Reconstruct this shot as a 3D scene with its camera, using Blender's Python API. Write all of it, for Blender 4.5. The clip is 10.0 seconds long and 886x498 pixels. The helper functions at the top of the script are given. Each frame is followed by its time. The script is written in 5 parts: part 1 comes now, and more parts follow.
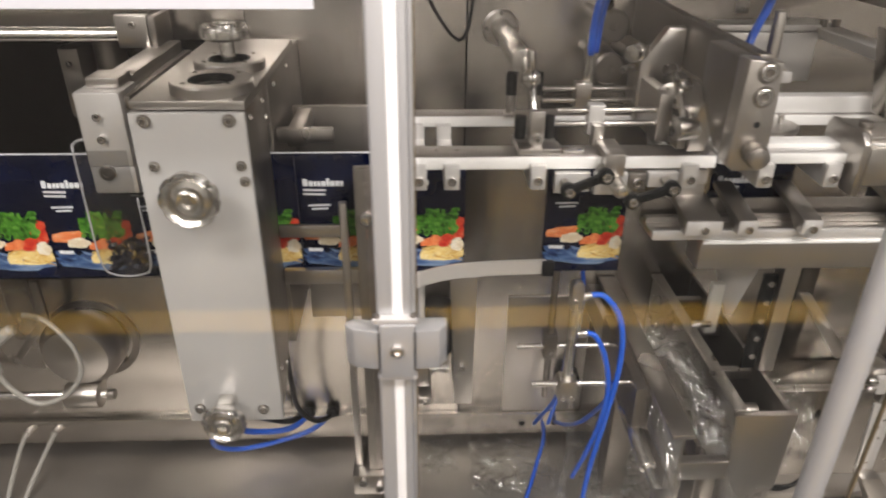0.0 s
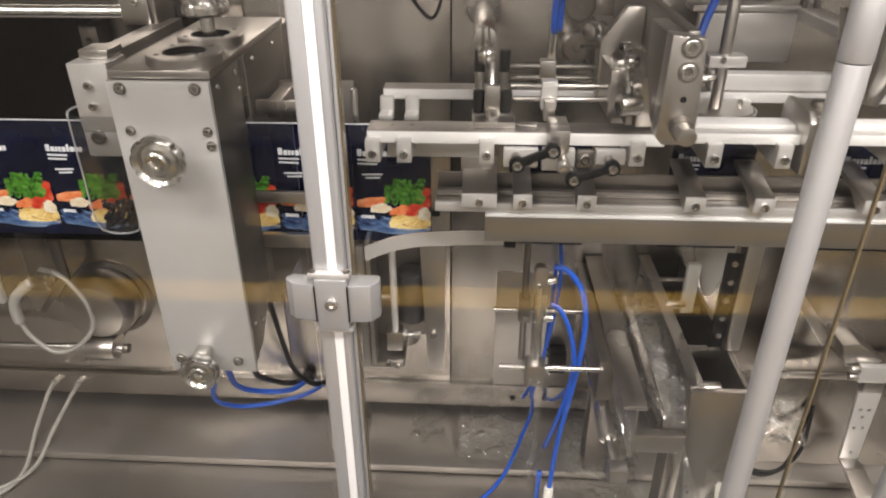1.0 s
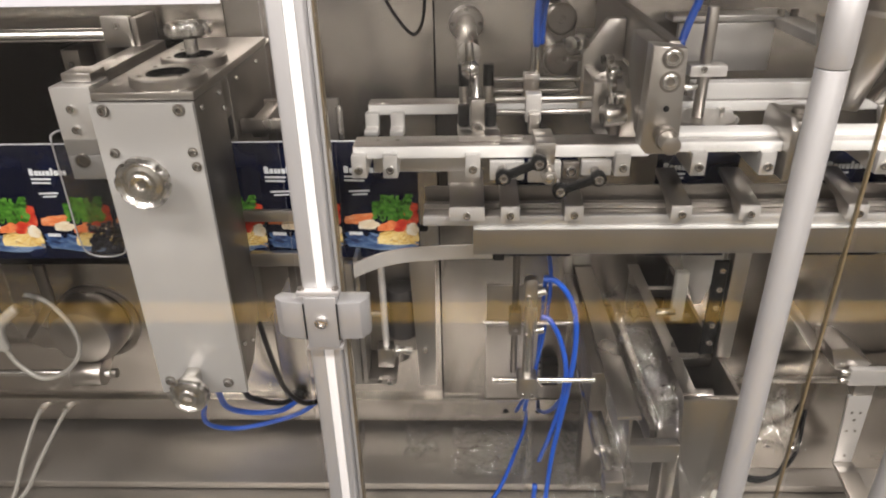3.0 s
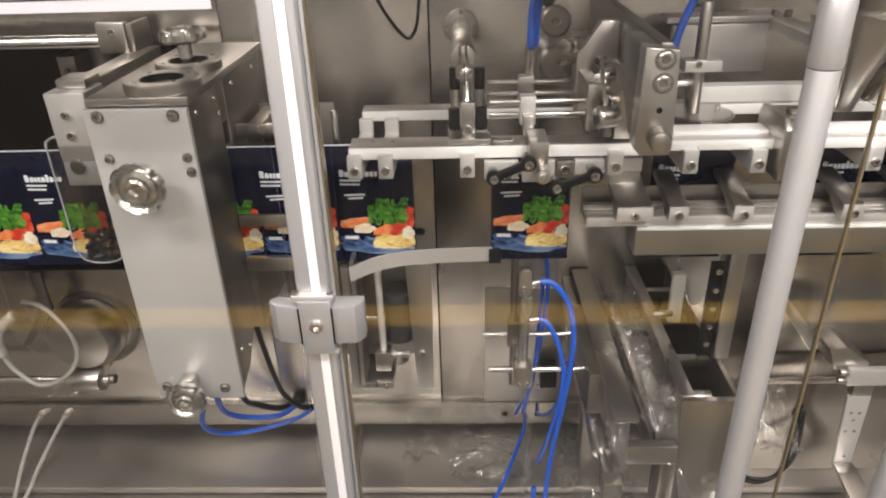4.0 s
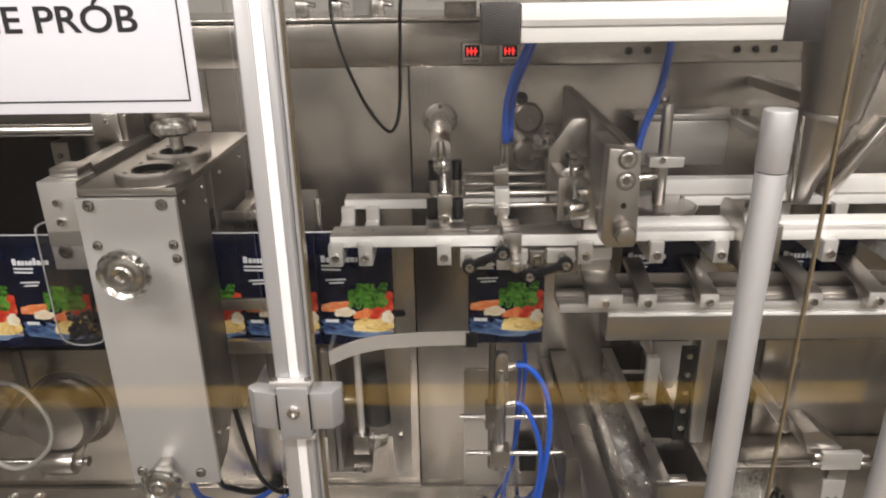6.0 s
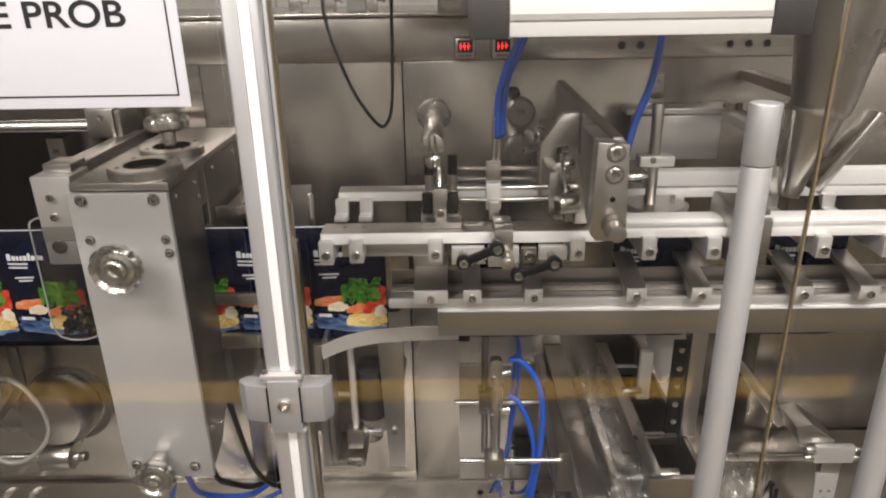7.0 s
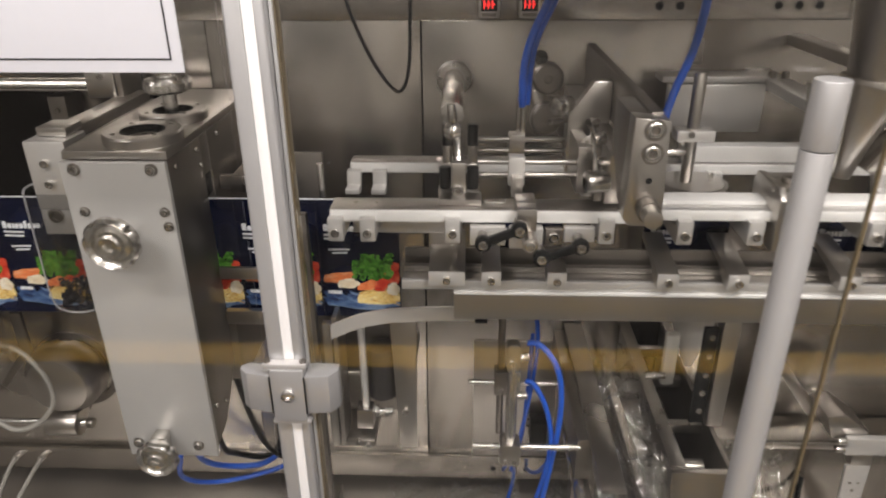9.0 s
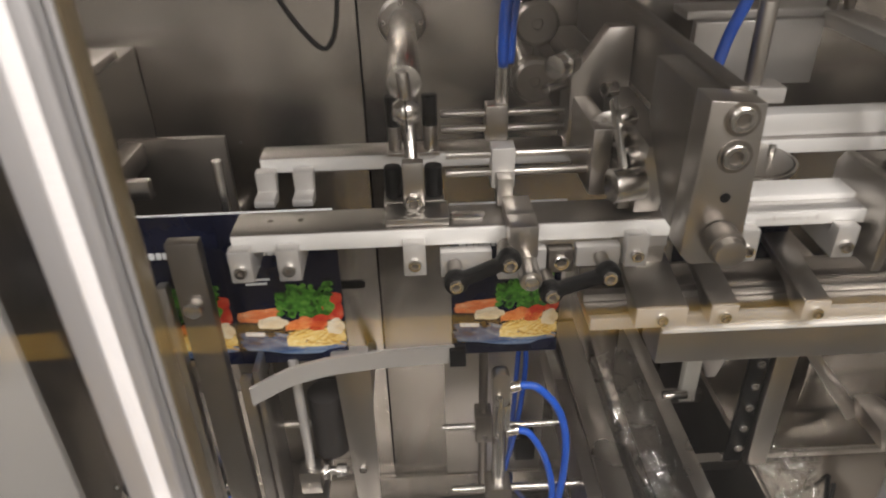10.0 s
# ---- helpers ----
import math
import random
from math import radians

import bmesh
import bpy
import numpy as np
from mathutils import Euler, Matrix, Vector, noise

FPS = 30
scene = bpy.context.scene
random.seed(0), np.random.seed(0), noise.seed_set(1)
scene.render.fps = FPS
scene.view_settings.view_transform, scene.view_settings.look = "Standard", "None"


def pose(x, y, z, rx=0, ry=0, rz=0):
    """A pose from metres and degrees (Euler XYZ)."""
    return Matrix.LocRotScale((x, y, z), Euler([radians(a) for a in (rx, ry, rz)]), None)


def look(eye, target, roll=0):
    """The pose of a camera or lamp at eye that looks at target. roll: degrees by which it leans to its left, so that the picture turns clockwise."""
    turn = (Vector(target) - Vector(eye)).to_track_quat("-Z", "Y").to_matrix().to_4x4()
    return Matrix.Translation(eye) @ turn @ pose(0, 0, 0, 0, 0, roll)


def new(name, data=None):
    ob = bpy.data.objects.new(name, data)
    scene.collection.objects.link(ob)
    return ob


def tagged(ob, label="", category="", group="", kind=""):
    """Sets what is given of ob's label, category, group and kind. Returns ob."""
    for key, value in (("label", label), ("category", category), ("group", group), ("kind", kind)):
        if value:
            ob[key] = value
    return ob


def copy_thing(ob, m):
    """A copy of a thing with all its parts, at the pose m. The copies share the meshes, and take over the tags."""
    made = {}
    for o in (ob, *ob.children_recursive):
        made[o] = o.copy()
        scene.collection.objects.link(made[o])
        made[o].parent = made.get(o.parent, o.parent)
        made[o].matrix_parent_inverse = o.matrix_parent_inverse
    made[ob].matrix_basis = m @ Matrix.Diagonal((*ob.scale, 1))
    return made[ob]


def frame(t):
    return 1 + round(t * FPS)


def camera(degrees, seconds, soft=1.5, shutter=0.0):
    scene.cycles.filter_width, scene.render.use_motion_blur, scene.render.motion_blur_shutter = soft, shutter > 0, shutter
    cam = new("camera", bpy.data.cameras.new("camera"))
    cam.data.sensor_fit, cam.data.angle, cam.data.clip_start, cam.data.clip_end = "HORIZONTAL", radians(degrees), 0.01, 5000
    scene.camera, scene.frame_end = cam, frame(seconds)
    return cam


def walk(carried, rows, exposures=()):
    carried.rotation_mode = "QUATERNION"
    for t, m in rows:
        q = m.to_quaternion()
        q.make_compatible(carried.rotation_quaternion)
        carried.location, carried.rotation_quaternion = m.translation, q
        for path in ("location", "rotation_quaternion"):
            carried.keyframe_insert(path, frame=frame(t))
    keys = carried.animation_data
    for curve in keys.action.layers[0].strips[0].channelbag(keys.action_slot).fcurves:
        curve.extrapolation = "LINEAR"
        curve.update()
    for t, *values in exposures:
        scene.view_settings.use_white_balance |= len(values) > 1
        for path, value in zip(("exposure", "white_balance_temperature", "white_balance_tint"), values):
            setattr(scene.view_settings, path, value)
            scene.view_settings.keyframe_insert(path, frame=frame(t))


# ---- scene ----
cam = camera(65.4, 10.0, soft=2.0, shutter=0.5)
PATH = [
    (0.0, (0.016, 0.007, 1.541), (0.091, 1.77, 0.601), 0.5),
    (0.5, (0.139, -0.027, 1.54), (0.126, 1.732, 0.587), 0.7),
    (1.0, (0.177, -0.056, 1.539), (0.077, 1.69, 0.569), -0.3),
    (1.5, (0.17, -0.056, 1.539), (0.092, 1.705, 0.595), -0.5),
    (2.0, (0.173, -0.055, 1.538), (0.103, 1.713, 0.606), -1.1),
    (2.5, (0.176, -0.056, 1.537), (0.105, 1.711, 0.604), -1.2),
    (4.0, (0.185, -0.055, 1.537), (0.115, 1.717, 0.614), -1.8),
    (4.5, (0.194, -0.044, 1.54), (0.104, 1.733, 0.625), -1.8),
    (5.0, (0.194, -0.049, 1.55), (0.145, 1.77, 0.72), -1.0),
    (5.5, (0.194, -0.068, 1.569), (0.17, 1.796, 0.844), -0.8),
    (7.0, (0.214, -0.085, 1.566), (0.185, 1.774, 0.829), -1.0),
    (7.5, (0.217, -0.08, 1.585), (0.201, 1.808, 0.925), -1.5),
    (8.0, (0.224, -0.1, 1.597), (0.179, 1.781, 0.921), -1.0),
    (8.5, (0.218, -0.08, 1.58), (0.179, 1.767, 0.814), -0.8),
    (9.0, (0.211, -0.004, 1.567), (0.135, 1.805, 0.717), -0.4),
    (9.5, (0.185, 0.183, 1.55), (0.204, 1.965, 0.642), -1.2),
    (10.0, (0.197, 0.337, 1.528), (0.25, 2.048, 0.494), -1.5),
]
walk(cam, [(t, look(eye, target, roll)) for t, eye, target, roll in PATH],
     exposures=[(0.0, -0.02), (4.4, 0.0), (5.3, -0.20), (7.0, -0.28), (7.5, -0.36), (8.4, -0.35), (9.0, -0.38), (9.5, -0.46), (10.0, -0.44)])

# ---- light: fluorescent ceiling fittings of the hall ----
LAMPS = [(-1.2, -0.45, 62), (1.3, -0.45, 92), (-1.2, -1.9, 48), (1.3, -1.9, 72)]
LAMP_Z = 2.92
for lx, ly, watts in LAMPS:
    data = bpy.data.lights.new("ceiling_lamp", "AREA")
    data.shape, data.size, data.size_y, data.energy = "RECTANGLE", 1.5, 0.34, watts
    data.color = (1.0, 0.932, 0.915)
    lamp = new("ceiling_lamp", data)
    lamp.matrix_world = look((lx, ly, LAMP_Z), (lx, ly, 0))
world = bpy.data.worlds.new("world")
scene.world = world
world.use_nodes = True
world.node_tree.nodes["Background"].inputs[0].default_value = (0.6, 0.58, 0.55, 1)
world.node_tree.nodes["Background"].inputs[1].default_value = 0.05


# ---- materials ----
def material(name, color, rough=0.5, metal=0.0, vary=0.12, scale=30.0, stretch=(1, 1, 1), bump=0.0, rough_vary=0.1, stain=0.08, stain_scale=4.0, coat=0.0, island=0.0, spec=0.5):
    """A surface with fine grain (stretched noise) and broad stains that shift colour and gloss."""
    m = bpy.data.materials.new(name)
    m.use_nodes = True
    n, l = m.node_tree.nodes, m.node_tree.links
    b = n["Principled BSDF"]
    tc = n.new("ShaderNodeTexCoord")
    mp = n.new("ShaderNodeMapping")
    mp.inputs["Scale"].default_value = stretch
    l.new(tc.outputs["Object"], mp.inputs[0])
    fine = n.new("ShaderNodeTexNoise")
    fine.inputs["Scale"].default_value, fine.inputs["Detail"].default_value = scale, 6
    l.new(mp.outputs[0], fine.inputs["Vector"])
    broad = n.new("ShaderNodeTexNoise")
    broad.inputs["Scale"].default_value, broad.inputs["Detail"].default_value = stain_scale, 5
    l.new(tc.outputs["Object"], broad.inputs["Vector"])
    add = n.new("ShaderNodeMath")
    add.operation = "MULTIPLY_ADD"
    l.new(fine.outputs[0], add.inputs[0])
    add.inputs[1].default_value = vary * 2
    two = n.new("ShaderNodeMath")
    two.operation = "MULTIPLY_ADD"
    l.new(broad.outputs[0], two.inputs[0])
    two.inputs[1].default_value = stain * 2
    two.inputs[2].default_value = 1 - vary - stain
    l.new(two.outputs[0], add.inputs[2])
    mul = n.new("ShaderNodeVectorMath")
    mul.operation = "SCALE"
    mul.inputs[0].default_value = color
    if island:
        geo, isl, both = n.new("ShaderNodeNewGeometry"), n.new("ShaderNodeMath"), n.new("ShaderNodeMath")
        isl.operation, both.operation = "MULTIPLY_ADD", "MULTIPLY"
        l.new(geo.outputs["Random Per Island"], isl.inputs[0])
        isl.inputs[1].default_value, isl.inputs[2].default_value = 2 * island, 1 - island
        l.new(isl.outputs[0], both.inputs[0]), l.new(add.outputs[0], both.inputs[1])
        l.new(both.outputs[0], mul.inputs["Scale"])
    else:
        l.new(add.outputs[0], mul.inputs["Scale"])
    l.new(mul.outputs[0], b.inputs["Base Color"])
    rr = n.new("ShaderNodeMath")
    rr.operation = "MULTIPLY_ADD"
    l.new(broad.outputs[0], rr.inputs[0])
    rr.inputs[1].default_value, rr.inputs[2].default_value = rough_vary * 2, rough - rough_vary
    l.new(rr.outputs[0], b.inputs["Roughness"])
    b.inputs["Metallic"].default_value = metal
    b.inputs["Coat Weight"].default_value = coat
    b.inputs["Specular IOR Level"].default_value = spec
    if bump:
        bp = n.new("ShaderNodeBump")
        bp.inputs["Strength"].default_value, bp.inputs["Distance"].default_value = bump, 0.002
        l.new(fine.outputs[0], bp.inputs["Height"])
        l.new(bp.outputs[0], b.inputs["Normal"])
    return m


def clear(name, tint, ior, gloss_rough=0.02):
    """Clear sheet: sees through, with a mirror gloss that grows at grazing angles."""
    m = bpy.data.materials.new(name)
    m.use_nodes = True
    n, l = m.node_tree.nodes, m.node_tree.links
    n.remove(n["Principled BSDF"])
    mix, tr, gl, lw, pw, ma = (n.new(k) for k in ("ShaderNodeMixShader", "ShaderNodeBsdfTransparent", "ShaderNodeBsdfGlossy", "ShaderNodeLayerWeight", "ShaderNodeMath", "ShaderNodeMath"))
    tr.inputs[0].default_value = (*tint, 1)
    gl.inputs["Roughness"].default_value = gloss_rough
    lw.inputs["Blend"].default_value = 0.5
    pw.operation, ma.operation = "POWER", "MULTIPLY_ADD"
    l.new(lw.outputs["Facing"], pw.inputs[0])
    pw.inputs[1].default_value = 5.0
    f0 = ((ior - 1) / (ior + 1)) ** 2
    l.new(pw.outputs[0], ma.inputs[0])
    ma.inputs[1].default_value, ma.inputs[2].default_value = 1 - f0, f0
    l.new(ma.outputs[0], mix.inputs[0]), l.new(tr.outputs[0], mix.inputs[1]), l.new(gl.outputs[0], mix.inputs[2])
    l.new(mix.outputs[0], n["Material Output"].inputs[0])
    return m


def glow(name, color, strength):
    m = bpy.data.materials.new(name)
    m.use_nodes = True
    b = m.node_tree.nodes["Principled BSDF"]
    b.inputs["Base Color"].default_value = (*color, 1)
    b.inputs["Emission Color"].default_value = (*color, 1)
    b.inputs["Emission Strength"].default_value = strength
    return m


STEEL = material("brushed_steel", (0.50, 0.475, 0.445), 0.30, 1.0, 0.10, 60, (1, 30, 30), 0.06, 0.08, 0.10, 6)
# Brushed grain; the strong streaks and blotches also paint in smeared reflections.
SHEET = material("stainless_sheet", (0.42, 0.392, 0.36), 0.25, 1.0, 0.13, 26, (9, 9, 0.6), 0.05, 0.06, 0.20, 5)
TRAYM = material("tray_sheet", (0.47, 0.443, 0.41), 0.46, 1.0, 0.08, 40, (1, 25, 25), 0.05, 0.12, 0.15, 5)
# Dull dark steel; also the painted shade on some sides and inner walls.
DARK_SHADE_STEEL = material("dark_and_shaded_steel", (0.26, 0.238, 0.216), 0.40, 1.0, 0.15, 50, (1, 1, 1), 0.08, 0.10, 0.12, 8)
ALU = material("aluminium", (0.60, 0.585, 0.565), 0.36, 0.6, 0.05, 80, (1, 20, 20), 0.04, 0.06, 0.05, 6)
PAINTED = material("pale_tube", (0.50, 0.497, 0.488), 0.40, 0.62, 0.04, 60, (20, 20, 1), 0.03, 0.06, 0.05, 5)
ANOD = material("anodised_profile", (0.51, 0.51, 0.505), 0.36, 0.70, 0.04, 60, (20, 20, 1), 0.03, 0.06, 0.05, 5)
# White aluminium; on the rails its near-white also paints in the front light.
WHITE_LIT_ALU = material("white_and_lit_alu", (0.80, 0.79, 0.77), 0.38, 0.2, 0.04, 70, (1, 20, 20), 0.03, 0.06, 0.04, 8)
PLATE = material("grey_plate", (0.52, 0.51, 0.495), 0.40, 0.35, 0.05, 70, (20, 20, 1), 0.03, 0.07, 0.06, 5)
# Darker rail steel: the less lit tops are painted into the colour.
SHADED_RAIL = material("shaded_rail", (0.36, 0.34, 0.32), 0.36, 1.0, 0.10, 60, (1, 30, 30), 0.05, 0.08, 0.10, 8)
CHROME = material("chrome", (0.64, 0.62, 0.59), 0.25, 1.0, 0.04, 60, (1, 1, 1), 0.0, 0.05, 0.06, 12)
BLACK = material("black_rubber", (0.006, 0.006, 0.006), 0.45, 0.0, 0.2, 60, (1, 1, 1), 0.1, 0.1, 0.1, 20, spec=0.2)
# Near-black paint for the shade inside the film chamber and channel.
CAVITY_SHADE = material("cavity_shade", (0.004, 0.0035, 0.0035), 0.7, 0.0, 0.2, 20, (1, 1, 1), 0.05, 0.1, 0.2, 5, spec=0.03)
BLUE = material("blue_hose", (0.010, 0.088, 0.52), 0.3, 0.0, 0.06, 60, (1, 1, 1), 0.0, 0.06, 0.06, 15, 0.3)
WHITEHOSE = material("milky_hose", (0.30, 0.288, 0.26), 0.30, 0.0, 0.06, 60, (1, 1, 1), 0.0, 0.06, 0.08, 20, 0.2)
WHITEP = material("white_plastic", (0.78, 0.76, 0.70), 0.4, 0.0, 0.03, 40, (1, 1, 1), 0.0, 0.05, 0.04, 10)
PAPER = material("sign_paper", (0.64, 0.645, 0.675), 0.55, 0.0, 0.02, 80, (1, 1, 1), 0.02, 0.05, 0.02, 6)
INK = material("black_ink", (0.012, 0.012, 0.014), 0.5, 0.0, 0.1, 80)
TILE = material("wall_tile", (0.74, 0.72, 0.67), 0.2, 0.0, 0.03, 20, (1, 1, 1), 0.0, 0.05, 0.04, 3)
GROUT = material("tile_grout", (0.42, 0.40, 0.36), 0.8, 0.0, 0.1, 60)
WALLP = material("hall_wall_paint", (0.30, 0.282, 0.262), 0.7, 0.0, 0.05, 20, (1, 1, 1), 0.03, 0.05, 0.06, 1)
CEILP = material("ceiling_paint", (0.50, 0.48, 0.455), 0.8, 0.0, 0.04, 30, (1, 1, 1), 0.02, 0.05, 0.05, 1)
FLOORM = material("hall_floor", (0.055, 0.052, 0.048), 0.45, 0.0, 0.15, 60, (1, 1, 1), 0.05, 0.10, 0.12, 1.5)
YELLOW = material("floor_tape", (0.85, 0.53, 0.10), 0.5, 0.0, 0.06, 40, (1, 1, 1), 0.0, 0.06, 0.10, 4)


def print_ink(name, tones, scale, detail=6.0, stretch=(1, 1, 1), spread=0.35, rough=0.30):
    """Printed picture ink: mottled tones of one food, shifted from piece to piece."""
    m = bpy.data.materials.new(name)
    m.use_nodes = True
    n, l = m.node_tree.nodes, m.node_tree.links
    b = n["Principled BSDF"]
    tc, mp, tx, geo, add, ramp = (n.new(k) for k in ("ShaderNodeTexCoord", "ShaderNodeMapping", "ShaderNodeTexNoise", "ShaderNodeNewGeometry", "ShaderNodeMath", "ShaderNodeValToRGB"))
    mp.inputs["Scale"].default_value = stretch
    l.new(tc.outputs["Object"], mp.inputs[0]), l.new(mp.outputs[0], tx.inputs["Vector"])
    tx.inputs["Scale"].default_value, tx.inputs["Detail"].default_value, tx.inputs["Roughness"].default_value = scale, detail, 0.6
    add.operation = "MULTIPLY_ADD"
    l.new(geo.outputs["Random Per Island"], add.inputs[0])
    add.inputs[1].default_value = spread
    shift = n.new("ShaderNodeMath")
    shift.operation = "SUBTRACT"
    l.new(tx.outputs[0], shift.inputs[0])
    shift.inputs[1].default_value = spread / 2
    l.new(shift.outputs[0], add.inputs[2])
    l.new(add.outputs[0], ramp.inputs[0])
    e = ramp.color_ramp.elements
    e[0].position, e[0].color = 0.22, (*tones[0], 1)
    e[1].position, e[1].color = 0.80, (*tones[-1], 1)
    for k, c in enumerate(tones[1:-1]):
        x = e.new(0.22 + 0.58 * (k + 1) / (len(tones) - 1))
        x.color = (*c, 1)
    l.new(ramp.outputs[0], b.inputs["Base Color"])
    b.inputs["Roughness"].default_value = rough
    b.inputs["Specular IOR Level"].default_value = 0.3
    return m


FILM = print_ink("navy_film", [(0.0018, 0.003, 0.011), (0.0025, 0.004, 0.017), (0.004, 0.008, 0.034)], 14, 3, (1, 1, 1), 0.0, 0.26)
FILMBLUE = print_ink("print_blue", [(0.005, 0.012, 0.055), (0.012, 0.035, 0.12), (0.06, 0.12, 0.26), (0.22, 0.30, 0.42)], 55, 5, (1, 1, 4), 0.45)
GREEN = print_ink("print_parsley", [(0.010, 0.045, 0.004), (0.030, 0.13, 0.010), (0.065, 0.22, 0.020), (0.15, 0.34, 0.06)], 170, 6, (1, 1, 1), 0.45)
RED = print_ink("print_tomato", [(0.22, 0.008, 0.006), (0.46, 0.025, 0.014), (0.60, 0.055, 0.025), (0.70, 0.20, 0.10)], 75, 5, (1, 1, 1), 0.35)
ORANGE = print_ink("print_carrot", [(0.42, 0.06, 0.015), (0.66, 0.15, 0.045), (0.76, 0.26, 0.10), (0.78, 0.45, 0.26)], 80, 5, (1, 1, 2), 0.30)
CREAM = print_ink("print_cream", [(0.50, 0.36, 0.20), (0.68, 0.56, 0.38), (0.78, 0.70, 0.54), (0.82, 0.78, 0.68)], 70, 4, (1, 1, 1), 0.25)
PASTA = print_ink("print_pasta", [(0.40, 0.19, 0.03), (0.66, 0.40, 0.09), (0.78, 0.58, 0.20), (0.84, 0.72, 0.40)], 190, 5, (1, 1, 3), 0.50)
WHITEINK = material("print_white", (0.75, 0.77, 0.80), 0.3, 0.0, 0.05, 60, (1, 1, 1), 0.0, 0.05, 0.05, 30, 0.3)
GLASS = clear("door_glass", (0.965, 0.97, 0.955), 1.50)
ACRYL = clear("acrylic", (0.90, 0.90, 0.90), 1.6, 0.10)
WRAP = clear("clear_wrap", (0.975, 0.975, 0.97), 2.4, 0.05)
ACRYLEDGE = material("acrylic_edge", (0.40, 0.40, 0.41), 0.18, 0.0, 0.15, 90, (1, 1, 1), 0.0, 0.06, 0.2, 20, 0.5)
CAPP = material("black_cap_plastic", (0.022, 0.020, 0.019), 0.5, 0.0, 0.12, 80, (1, 1, 1), 0.06, 0.08, 0.1, 15)
GOLDEDGE = material("glass_edge", (0.13, 0.10, 0.055), 0.3, 0.0, 0.1, 60, (1, 1, 1), 0.0, 0.05, 0.1, 10, 0.4)
REDLED = glow("red_digits", (1.0, 0.03, 0.03), 2.5)
TUBEGLOW = glow("lamp_diffuser", (1.0, 0.932, 0.915), 4.0)

# ---- helpers of this scene ----
BASE = {}


def thing(name, base, label, category, group="", kind=""):
    ob = new(name)
    ob.location = base
    ob.empty_display_size = 0.02
    BASE[ob.name] = Vector(base)
    return tagged(ob, label, category, group, kind)


def part(name, bm, mat, parent=None, label="", smooth=None):
    """Links a bmesh drawn in world places as one mesh object under its thing or part."""
    base = BASE[parent.name] if parent else Vector((0, 0, 0))
    bm.transform(Matrix.Translation(-base))
    if smooth is None:
        smooth = 35
    for f in bm.faces:
        f.smooth = True
    for e in bm.edges:
        if len(e.link_faces) == 2:
            e.smooth = e.calc_face_angle(0) < radians(smooth)
    me = bpy.data.meshes.new(name)
    bm.to_mesh(me)
    bm.free()
    me.materials.append(mat)
    ob = new(name, me)
    BASE[ob.name] = base
    if parent:
        ob.parent = parent
    if label:
        ob["label"] = label
    return ob


def box(x0, x1, y0, y1, z0, z1, bevel=0.0015, bm=None, turn=None):
    bm2 = bmesh.new()
    bmesh.ops.create_cube(bm2, size=1)
    c = Vector(((x0 + x1) / 2, (y0 + y1) / 2, (z0 + z1) / 2))
    m = Matrix.Translation(c) @ (turn or Matrix()) @ Matrix.Diagonal((abs(x1 - x0), abs(y1 - y0), abs(z1 - z0), 1))
    bmesh.ops.transform(bm2, matrix=m, verts=bm2.verts)
    if bevel:
        bmesh.ops.bevel(bm2, geom=bm2.edges[:], offset=min(bevel, 0.4 * min(abs(x1 - x0), abs(y1 - y0), abs(z1 - z0))), segments=2, profile=0.5, affect="EDGES")
    return join(bm, bm2)


def join(bm, bm2):
    if bm is None:
        return bm2
    me = bpy.data.meshes.new("tmp")
    bm2.to_mesh(me)
    bm2.free()
    bm.from_mesh(me)
    bpy.data.meshes.remove(me)
    return bm


def turn_to(direction):
    return Vector(direction).to_track_quat("Z", "Y").to_matrix().to_4x4()


def rod(a, b, r, r2=None, seg=20, bevel=0.0006, bm=None):
    """A round bar from a to b."""
    a, b = Vector(a), Vector(b)
    bm2 = bmesh.new()
    bmesh.ops.create_cone(bm2, cap_ends=True, segments=seg, radius1=r, radius2=r if r2 is None else r2, depth=(b - a).length)
    if bevel:
        rim = [e for e in bm2.edges if e.calc_face_angle(0) > 0.9]
        bmesh.ops.bevel(bm2, geom=rim, offset=min(bevel, r * 0.4), segments=2, profile=0.5, affect="EDGES")
    bmesh.ops.transform(bm2, matrix=Matrix.Translation((a + b) / 2) @ turn_to(b - a), verts=bm2.verts)
    return join(bm, bm2)


